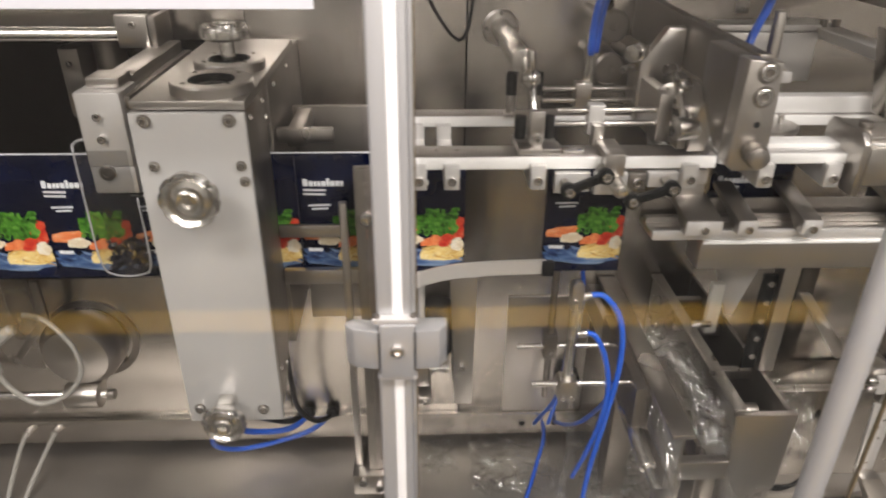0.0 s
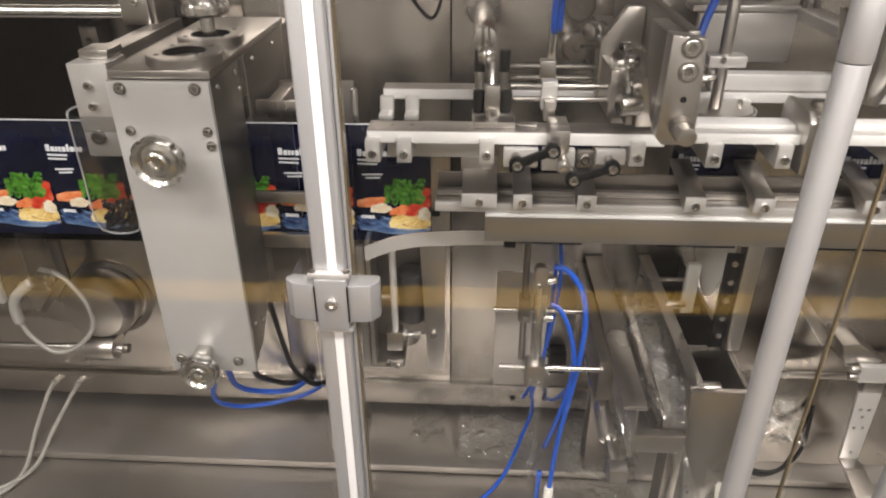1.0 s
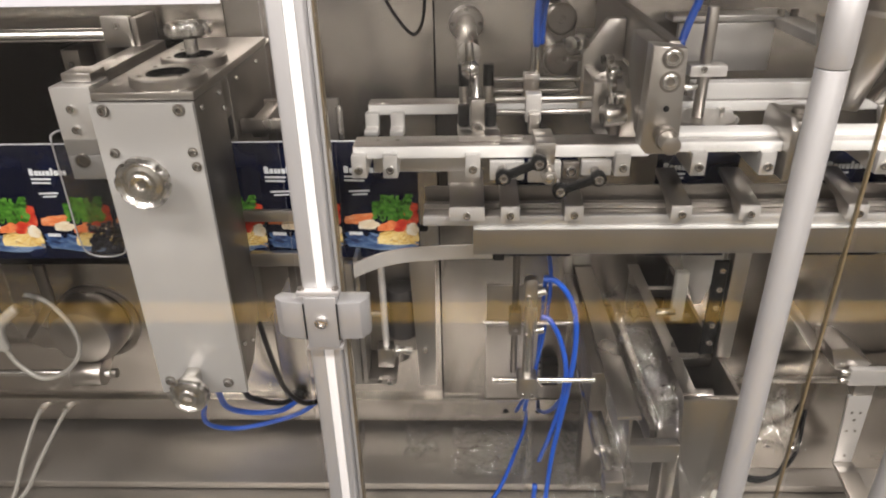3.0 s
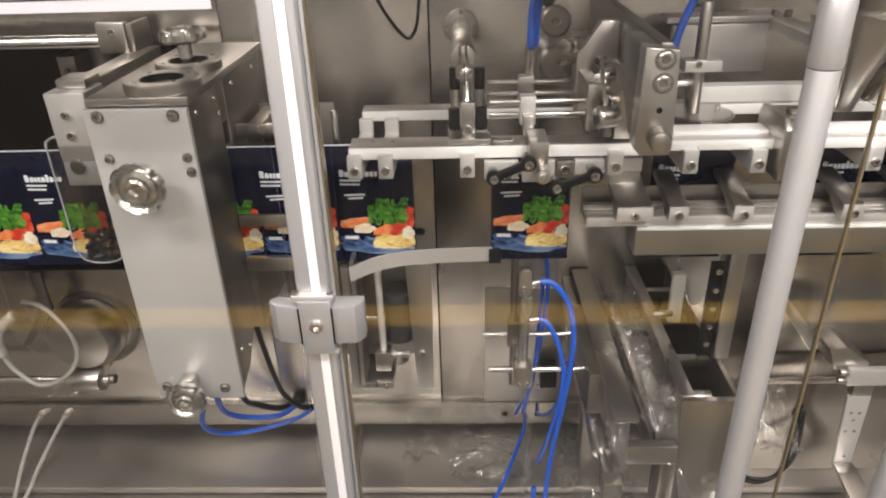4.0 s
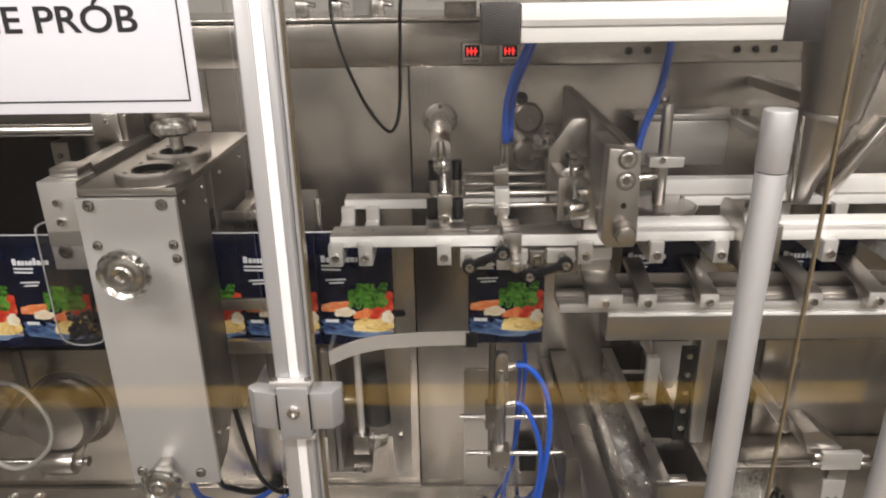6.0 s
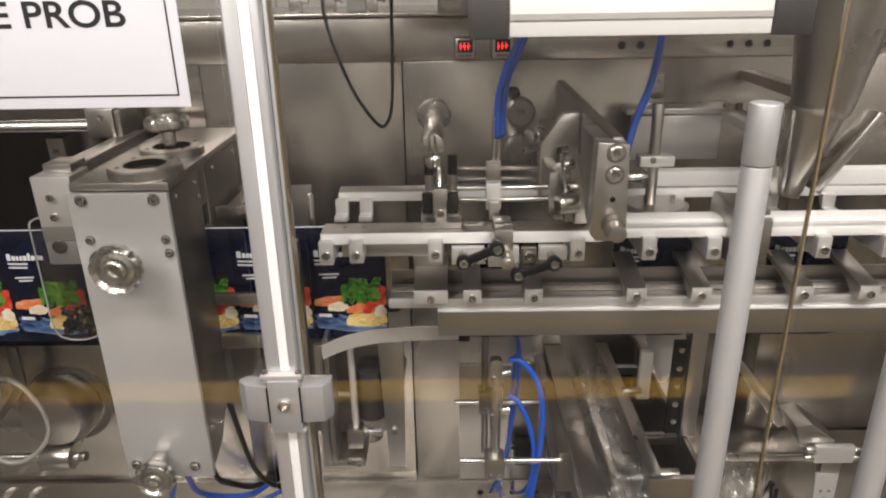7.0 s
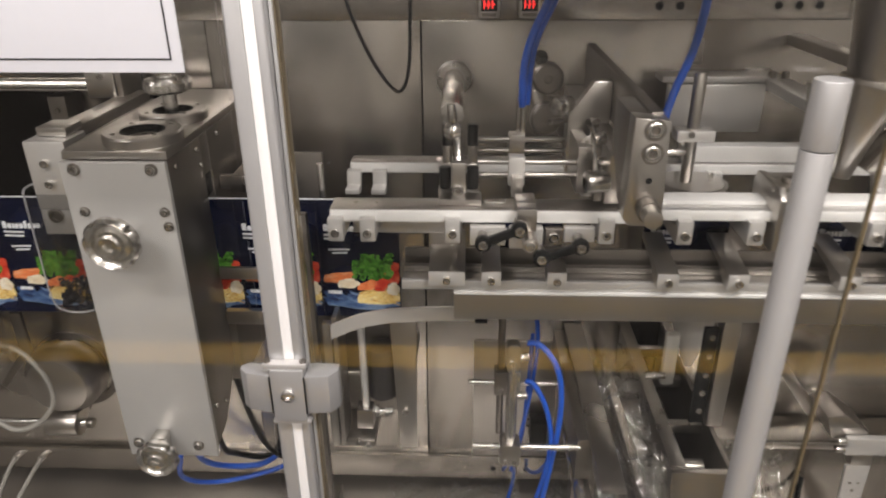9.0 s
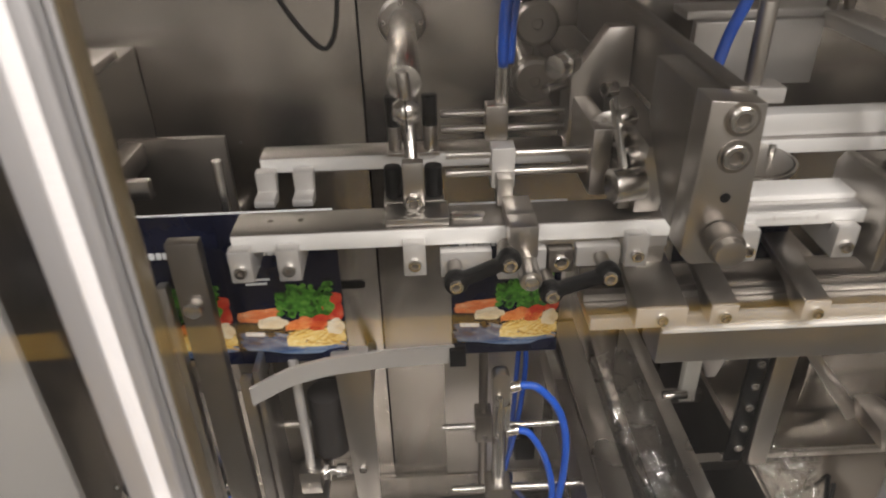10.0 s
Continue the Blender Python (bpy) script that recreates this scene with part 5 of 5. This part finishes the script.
for hx, ht in ((0.557, 1.432), (0.775, 1.30)):
    t = thing("handle_tube", (hx, 0.675, 0), "grey round handle tube with a screwed cap", "handle tube", "handle tubes")
    part("tube", rod((hx, 0.675, 0), (hx, 0.675, ht - 0.07), 0.0168, seg=32, bevel=0.001), PAINTED, t)
    part("cap", rod((hx, 0.675, ht - 0.069), (hx, 0.675, ht), 0.0175, seg=32, bevel=0.002), PAINTED, t)

sign = thing("paper_sign", (-0.25, 0.696, 1.43), "white printed paper sign taped to the door pane", "sign")
part("sheet", box(-0.42, -0.0795, 0.6955, 0.6972, 1.433, 1.72, 0.0003), PAPER, sign)
for x0, x1, z0, z1 in ((-0.41, -0.0905, 1.4455, 1.4472), (-0.0922, -0.0905, 1.4472, 1.71), (-0.41, -0.0905, 1.7085, 1.71)):
    part("border", box(x0, x1, 0.6948, 0.6953, z0, z1, 0), INK, sign)


def words(text, right, z, size, parent):
    cu = bpy.data.curves.new("text", "FONT")
    cu.body, cu.size, cu.align_x = text, size, "RIGHT"
    cu.offset = 0.0006
    tmp = new("text", cu)
    dg = bpy.context.evaluated_depsgraph_get()
    me = bpy.data.meshes.new_from_object(tmp.evaluated_get(dg))
    bpy.data.objects.remove(tmp)
    me.transform(Matrix.Translation(Vector((right, 0.6950, z)) - BASE[parent.name]) @ Matrix.Rotation(radians(90), 4, "X") @ Matrix.Diagonal((1.17, 1, 1, 1)))
    me.materials.clear()
    me.materials.append(INK)
    ob = new("lettering", me)
    ob.parent = parent
    BASE[ob.name] = BASE[parent.name]
    return ob


words("IE PR\u00d3B", -0.136, 1.5205, 0.0385, sign)
words("ZYNA", -0.183, 1.595, 0.0385, sign)

# ---- things on the machine's top, before the tiled wall ----
clampset = thing("cable_post", (0.02, 1.42, 1.50), "grey post wrapped with black cables and ties", "post")
part("post", box(0.0, 0.04, 1.42, 1.46, 1.5005, 1.95, 0.002), ANOD, clampset)
part("cable_bundle", sweep([(-0.04, 1.40, 1.53), (-0.01, 1.405, 1.57), (0.02, 1.41, 1.60), (0.03, 1.41, 1.70), (0.02, 1.41, 1.9)], 0.010), BLACK, clampset)
part("cable_tie", sweep([(-0.03, 1.41, 1.55), (0.02, 1.405, 1.565), (0.05, 1.41, 1.55)], 0.004), BLACK, clampset)
for cx in (-0.10, -0.03, 0.055, 0.20):
    c = thing("toggle_clamp", (cx, 1.40, 1.50), "small chrome toggle clamp on the ledge", "toggle clamp", "toggle clamps")
    part("body", box(cx - 0.012, cx + 0.012, 1.385, 1.415, 1.5005, 1.530, 0.003), CHROME, c)
    part("handle", rod((cx - 0.012, 1.40, 1.530), (cx + 0.028, 1.395, 1.522), 0.005), CHROME, c)

# ---- cutting unit behind the door post ----
cut = thing("cutting_unit", (-0.06, 1.0, 0.25), "dark steel upright of the film cutter", "cutting unit")
part("upright", box(-0.079, -0.043, 0.975, 0.992, 0.55, 1.162, 0.002), DARK_SHADE_STEEL, cut)
part("side_upright", box(-0.105, -0.093, 0.985, 1.0, 0.55, 1.10, 0.002), STEEL, cut)
part("bright_nut", rod((-0.061, 0.975, 1.083), (-0.061, 0.962, 1.083), 0.011, seg=6), CHROME, cut)
part("foot_block", box(-0.11, -0.04, 0.96, 1.05, 0.50, 0.549, 0.003), STEEL, cut)
part("leg", box(-0.095, -0.055, 0.98, 1.03, 0.247, 0.499, 0.003), DARK_SHADE_STEEL, cut)
for bx, bz in ((-0.09, 0.54), (-0.06, 0.525)):
    bolt(cut, (bx, 0.96, bz), r=0.008, h=0.012)

# ---- printed pouches ----
PW, PH = 0.134, 0.216


def blob(cx, cz, rx, rz, seed, rough=0.08, n=28, lean=0.0):
    """An uneven flat outline, as printed."""
    rnd = random.Random(seed)
    ph = [rnd.uniform(0, 6.28) for _ in range(4)]
    out = []
    for k in range(n):
        a = 2 * math.pi * k / n
        r = 1 + rough * (math.sin(3 * a + ph[0]) * 0.5 + math.sin(5 * a + ph[1]) * 0.5 + math.sin(9 * a + ph[2]) * 0.6 + math.sin(13 * a + ph[3]) * 0.4)
        x, z = rx * r * math.cos(a), rz * r * math.sin(a)
        out.append((cx + x * math.cos(lean) - z * math.sin(lean), cz + x * math.sin(lean) + z * math.cos(lean)))
    return [(min(max(x, 0.001), PW - 0.001), z) for x, z in out]


def bulge(x, z):
    """How far the filled pouch swells at a place on its face."""
    return 0.005 * math.sin(math.pi * min(max(x / PW, 0), 1)) ** 0.7 * math.sin(math.pi * min(max(z / (PH * 0.86), 0), 1)) ** 0.6 + 0.0009 * math.sin(9 * x / PW + 3) * math.sin(14 * z / PH)


def printed(outline, level):
    bm = bmesh.new()
    f = bm.faces.new([bm.verts.new((x, 0, z)) for x, z in outline])
    if f.normal.y > 0:
        f.normal_flip()
    bmesh.ops.triangulate(bm, faces=bm.faces[:])
    bmesh.ops.subdivide_edges(bm, edges=bm.edges[:], cuts=1, use_grid_fill=True)
    for v in bm.verts:
        v.co.y = -0.0022 - bulge(v.co.x, v.co.z) - 0.00012 * level
    bmesh.ops.recalc_face_normals(bm, faces=bm.faces)
    if sum(f.normal.y for f in bm.faces) > 0:
        bmesh.ops.reverse_faces(bm, faces=bm.faces)
    return bm


def make_pouch():
    ob = thing("food_pouch", (0, 0, 0), "navy printed food pouch with vegetables and pasta pictured", "pouch", "pouches on the line")
    bm = bmesh.new()
    nx, nz = 16, 20
    grid = {}
    for side in (0, 1):
        for i in range(nx + 1):
            for k in range(nz + 1):
                x, z = PW * i / nx, PH * k / nz
                d = 0.0008 + bulge(x, z) if 0 < i < nx else 0.0006
                grid[side, i, k] = bm.verts.new((x, -0.001 - d if side == 0 else 0.001 + d, z))
        for i in range(nx):
            for k in range(nz):
                q = [grid[side, i, k], grid[side, i + 1, k], grid[side, i + 1, k + 1], grid[side, i, k + 1]]
                bm.faces.new(q if side == 0 else q[::-1])
    edge = [(i, 0) for i in range(nx)] + [(nx, k) for k in range(nz)] + [(i, nz) for i in range(nx, 0, -1)] + [(0, k) for k in range(nz, 0, -1)]
    for a, b in zip(edge, edge[1:] + edge[:1]):
        bm.faces.new((grid[0, a[0], a[1]], grid[1, a[0], a[1]], grid[1, b[0], b[1]], grid[0, b[0], b[1]]))
    bmesh.ops.recalc_face_normals(bm, faces=bm.faces)
    part("film", bm, FILM, ob, smooth=60)
    part("top_edge", box(0.0, PW, -0.0016, 0.0016, PH, PH + 0.0016, 0.0004), WHITEINK, ob, "pale cut top edge")
    rnd = random.Random(4)

    def patch(name, mat, blobs, level, label):
        bm = None
        for k, (x, z, rx, rz, lean) in enumerate(blobs):
            bm = join(bm, printed(blob(x, z, rx, rz, 50 + 7 * k, 0.10, 18, lean), level + 0.35 * (k % 5)))
        part(name, bm, mat, ob, label, smooth=60)

    patch("blue_plate", FILMBLUE, [(0.066, 0.030, 0.064, 0.015, -0.05)] + [(rnd.uniform(0.015, 0.07), rnd.uniform(0.026, 0.046), rnd.uniform(0.008, 0.024), rnd.uniform(0.0012, 0.004), rnd.uniform(-0.5, 0.1)) for _ in range(30)], 0, "printed pale blue plate")
    patch("pasta", PASTA, [(0.096, 0.040, 0.038, 0.015, 0)] + [(rnd.uniform(0.068, 0.126), rnd.uniform(0.029, 0.052), rnd.uniform(0.006, 0.014), 0.0010, rnd.uniform(-0.7, 0.7)) for _ in range(60)], 2, "printed yellow pasta")
    patch("carrot", ORANGE, [(0.026, 0.077, 0.024, 0.0095, 0.12), (0.045, 0.082, 0.016, 0.007, 0.2), (0.018, 0.079, 0.012, 0.004, 0.1)], 3, "printed orange carrot")
    patch("pepper", RED, [(0.116, 0.083, 0.016, 0.017, 0.3), (0.124, 0.097, 0.010, 0.010, 0), (0.107, 0.089, 0.009, 0.010, 0.5), (0.127, 0.078, 0.007, 0.012, 0.2), (0.115, 0.078, 0.008, 0.004, 0.4)], 4, "printed red pepper")
    patch("salmon", ORANGE, [(0.078, 0.062, 0.018, 0.008, 0.1), (0.090, 0.067, 0.012, 0.007, -0.3), (0.070, 0.060, 0.010, 0.005, 0.4)], 4.5, "printed salmon pieces")
    patch("tomato", RED, [(0.101, 0.063, 0.011, 0.0115, 0), (0.106, 0.070, 0.010, 0.008, 0.4), (0.097, 0.056, 0.007, 0.004, 0)], 6, "printed red tomato")
    patch("parsley_bed", GREEN, [(0.088, 0.097, 0.027, 0.017, 0)], 6, "printed green parsley")
    patch("parsley", GREEN, [(0.088 + 0.030 * max(-1, min(1, rnd.gauss(0, 0.55))), 0.099 + 0.020 * max(-1, min(1, rnd.gauss(0, 0.55))), rnd.uniform(0.003, 0.0075), rnd.uniform(0.003, 0.006), rnd.uniform(0, 3)) for _ in range(110)], 6.5, "printed green parsley")
    patch("potato", CREAM, [(0.046, 0.067, 0.019, 0.0095, 0.05), (0.042, 0.069, 0.010, 0.004, 0.1)], 8.5, "printed pale potato slice")
    patch("onion", CREAM, [(0.122, 0.056, 0.011, 0.013, 0), (0.124, 0.060, 0.006, 0.006, 0)], 8.5, "printed pale onion")
    for x0, x1, z0, z1 in ((0.010, 0.0180, 0.162, 0.1745), (0.0195, 0.0265, 0.162, 0.171), (0.0275, 0.0325, 0.162, 0.171), (0.0335, 0.0385, 0.162, 0.171), (0.0395, 0.0465, 0.162, 0.171), (0.0475, 0.0525, 0.162, 0.1755), (0.0535, 0.0605, 0.162, 0.171), (0.0615, 0.0685, 0.162, 0.171), (0.0695, 0.0745, 0.162, 0.171)):
        part("logo_shape", printed(rounded(x0, x1, z0, z1, 0.002, 2), 1), WHITEINK, ob, "plain white logo shape")
    for x0, x1, z in ((0.010, 0.046, 0.154), (0.010, 0.044, 0.147), (0.016, 0.052, 0.127), (0.022, 0.048, 0.121)):
        part("text_bar", printed([(x0, z), (x1, z + 0.002), (x1, z + 0.0052), (x0, z + 0.0032)] if z < 0.14 else [(x0, z), (x1, z), (x1, z + 0.0034), (x0, z + 0.0034)], 1), WHITEINK, ob)
    part("weight_bar", printed([(0.010, 0.046), (0.034, 0.046), (0.034, 0.0525), (0.010, 0.0525)], 8), WHITEINK, ob)
    part("photo_window", printed([(0.037, 0.044), (0.044, 0.044), (0.044, 0.054), (0.037, 0.054)], 8), FILM, ob)
    return ob


def pouch_place(j):
    """The left edge of the pouch that stands at step j of the line: a joined web up to 0, single pouches after it."""
    return -0.039 + (0.135 * j if j <= 0 else 0.266 * j)


first = make_pouch()
POUCHES = [(-10, first)]
for j in range(-9, 4):
    POUCHES.append((j, copy_thing(first, Matrix.Translation((pouch_place(j), 1.03, 0.951)))))
first.location = (pouch_place(-10), 1.03, 0.951)
spare = copy_thing(first, Matrix.Translation((0.72, 0.86, 0.262)) @ Matrix.Rotation(radians(-88), 4, "X") @ Matrix.Rotation(radians(12), 4, "Y"))
tagged(spare, "navy printed food pouch lying on the lower tray", "pouch")

# ---- scraps of clear wrap ----
def wrap(x0, x1, y0, y1, height, seed, n=34, amp=0.02, fine=26.0):
    """A crumpled clear sheet over a patch; height(x, y) is what it lies on."""
    bm = bmesh.new()
    rows = []
    for i in range(n + 1):
        row = []
        for k in range(n + 1):
            u, v = i / n, k / n
            x, y = x0 + (x1 - x0) * u, y0 + (y1 - y0) * v
            p = Vector((x * fine + seed, y * fine, seed * 0.7))
            q = abs(noise.noise(p)) * amp + abs(noise.noise(p * 2.7)) * amp * 0.5
            x += noise.noise(p * 0.6 + Vector((9, 0, 0))) * 0.02
            y += noise.noise(p * 0.6 + Vector((0, 9, 0))) * 0.02
            row.append(bm.verts.new((x, y, height(x, y) + 0.002 + q)))
        rows.append(row)
    for i in range(n):
        for k in range(n):
            bm.faces.new((rows[i][k], rows[i + 1][k], rows[i + 1][k + 1], rows[i][k + 1]))
    ob = tagged(part("clear_wrap", bm, WRAP, smooth=4), "crumpled scrap of clear plastic wrap", "plastic wrap", "wrap scraps")
    ob.visible_shadow = False
    return ob


wrap(0.30, 0.56, 0.82, 1.12, lambda x, y: 0.268, 2, n=80, amp=0.030, fine=46.0)
wrap(0.468, 0.545, 0.86, 1.25, lambda x, y: 0.735 - 0.25 * max(0.0, 1.0 - y), 5, n=60, amp=0.040, fine=44.0)
wrap(0.02, 0.10, 1.22, 1.32, lambda x, y: 0.272, 11, n=30, amp=0.035, fine=60.0)
wrap(0.14, 0.34, 1.16, 1.33, lambda x, y: 0.272, 17, n=60, amp=0.025, fine=60.0)
wrap(0.40, 0.56, 1.12, 1.33, lambda x, y: 0.272, 21, n=60, amp=0.05, fine=56.0)
wrap(0.68, 0.86, 1.0, 1.18, lambda x, y: 0.50 + 0.3 * (y - 1.0), 14, n=60, amp=0.05, fine=50.0)


def hanging_wrap(points, width, seed, n=60, k=14):
    """A crumpled clear strip hanging along a line."""
    bm = bmesh.new()
    pts = [Vector(p) for p in points]
    rows = []
    for i in range(n + 1):
        u = i / n * (len(pts) - 1)
        a = min(int(u), len(pts) - 2)
        c = pts[a].lerp(pts[a + 1], u - a)
        row = []
        for j in range(k + 1):
            v = j / k - 0.5
            p = Vector((v * 4 + seed, c.z * 38, c.y * 20))
            w = width * (0.65 + 0.5 * noise.noise(Vector((seed, c.z * 12, 3))))
            row.append(bm.verts.new(c + Vector((v * w + 0.006 * noise.noise(p), -0.022 * abs(noise.noise(p * 1.3 + Vector((5, 0, 0)))) - 0.03 * v * v, 0.008 * noise.noise(p * 1.7)))))
        rows.append(row)
    for i in range(n):
        for j in range(k):
            bm.faces.new((rows[i][j], rows[i + 1][j], rows[i + 1][j + 1], rows[i][j + 1]))
    ob = tagged(part("clear_wrap", bm, WRAP, smooth=4), "crumpled strip of clear plastic wrap hanging down", "plastic wrap", "wrap scraps")
    ob.visible_shadow = False
    return ob


hanging_wrap([(0.50, 1.02, 0.77), (0.525, 0.93, 0.72), (0.548, 0.86, 0.60), (0.562, 0.855, 0.45), (0.568, 0.852, 0.28)], 0.065, 3)
hanging_wrap([(0.43, 0.98, 0.74), (0.445, 0.86, 0.66), (0.455, 0.845, 0.55), (0.46, 0.85, 0.42)], 0.045, 8)
hanging_wrap([(0.292, 0.985, 0.705), (0.300, 0.985, 0.60), (0.298, 0.985, 0.50), (0.292, 0.985, 0.42)], 0.022, 13, 40, 8)
hanging_wrap([(0.615, 0.868, 0.60), (0.60, 0.862, 0.45), (0.59, 0.862, 0.28)], 0.05, 19)

# ---- wall tiles behind the machine ----
tile = bpy.data.meshes.new("tile")
tb = box(-0.0985, 0.0985, 0, 0.008, -0.0985, 0.0985, 0.0012)
tb.to_mesh(tile)
tb.free()
tile.materials.append(TILE)
for i in range(15):
    for k in range(6):
        t = new("tile", tile)
        t.location = (-1.3 + 0.2 * i, 2.4915, 1.35 + 0.2 * k)
        t.parent = wall_n


# ---- what moves ----
def ease(p, a, b):
    u = min(max((p - a) / (b - a), 0.0), 1.0)
    return u * u * (3 - 2 * u)


def cycle(t):
    """The two-second machine cycle: its number and the time within it."""
    n = int(t / 2.0 + 1e-6)
    return n, t - 2.0 * n


def keyed(ob, offset, base=None):
    home = Vector(base if base is not None else ob.location)
    walk(ob, [(k * 0.1 / 2, Matrix.Translation(home + Vector(offset(k * 0.1 / 2)))) for k in range(201)])


def beam_shift(t):
    n, p = cycle(t)
    return 0.262 * (1 - ease(p, 0.12, 0.70) + ease(p, 1.13, 1.66))


def rail_gap(t):
    n, p = cycle(t)
    return ease(p, 0.85, 1.2) - ease(p, 1.55, 1.85)


def suction_gap(t):
    n, p = cycle(t)
    return ease(p, 0.6, 1.1) - ease(p, 1.6, 1.9)


def funnel_lift(t):
    n, p = cycle(t)
    return 0.016 * (1 - ease(p, 0.0, 0.35)) + 0.056 * ease(p, 0.9, 1.35) - 0.040 * ease(p, 1.75, 2.0)


def foot_shift(t):
    n, p = cycle(t)
    return 0.014 * (ease(p, 0.1, 0.45) - ease(p, 0.75, 1.2))


def pouch_x(j, t):
    n, p = cycle(t)
    a, b = pouch_place(j + n), pouch_place(j + n + 1)
    f = ease(p, 1.13, 1.66) if j + n >= 0 else ease(p, 1.25, 1.74)
    return a + (b - a) * f


def motions():
    keyed(beam, lambda t: (beam_shift(t), 0, 0))
    keyed(front, lambda t: (0, -0.030 * rail_gap(t), 0))
    keyed(back, lambda t: (0, 0.036 * rail_gap(t), 0))
    keyed(slider, lambda t: (foot_shift(t), 0, 0))
    keyed(stub, lambda t: (0, -0.034 * rail_gap(t), 0), (0, 0, 0))
    keyed(link_a, lambda t: (0.85 * foot_shift(t), -0.030 * rail_gap(t), 0.3 * foot_shift(t)))
    keyed(link_b, lambda t: (-0.7 * foot_shift(t), -0.030 * rail_gap(t), -0.6 * foot_shift(t)))
    keyed(suck_f, lambda t: (0, -0.045 * suction_gap(t), 0))
    keyed(suck_b, lambda t: (0, 0.035 * suction_gap(t), 0))
    keyed(funnel, lambda t: (0, 0, funnel_lift(t)))
    for j, ob in POUCHES:
        keyed(ob, lambda t, j=j: (pouch_x(j, t), 1.03, 0.951), (0, 0, 0))


motions()
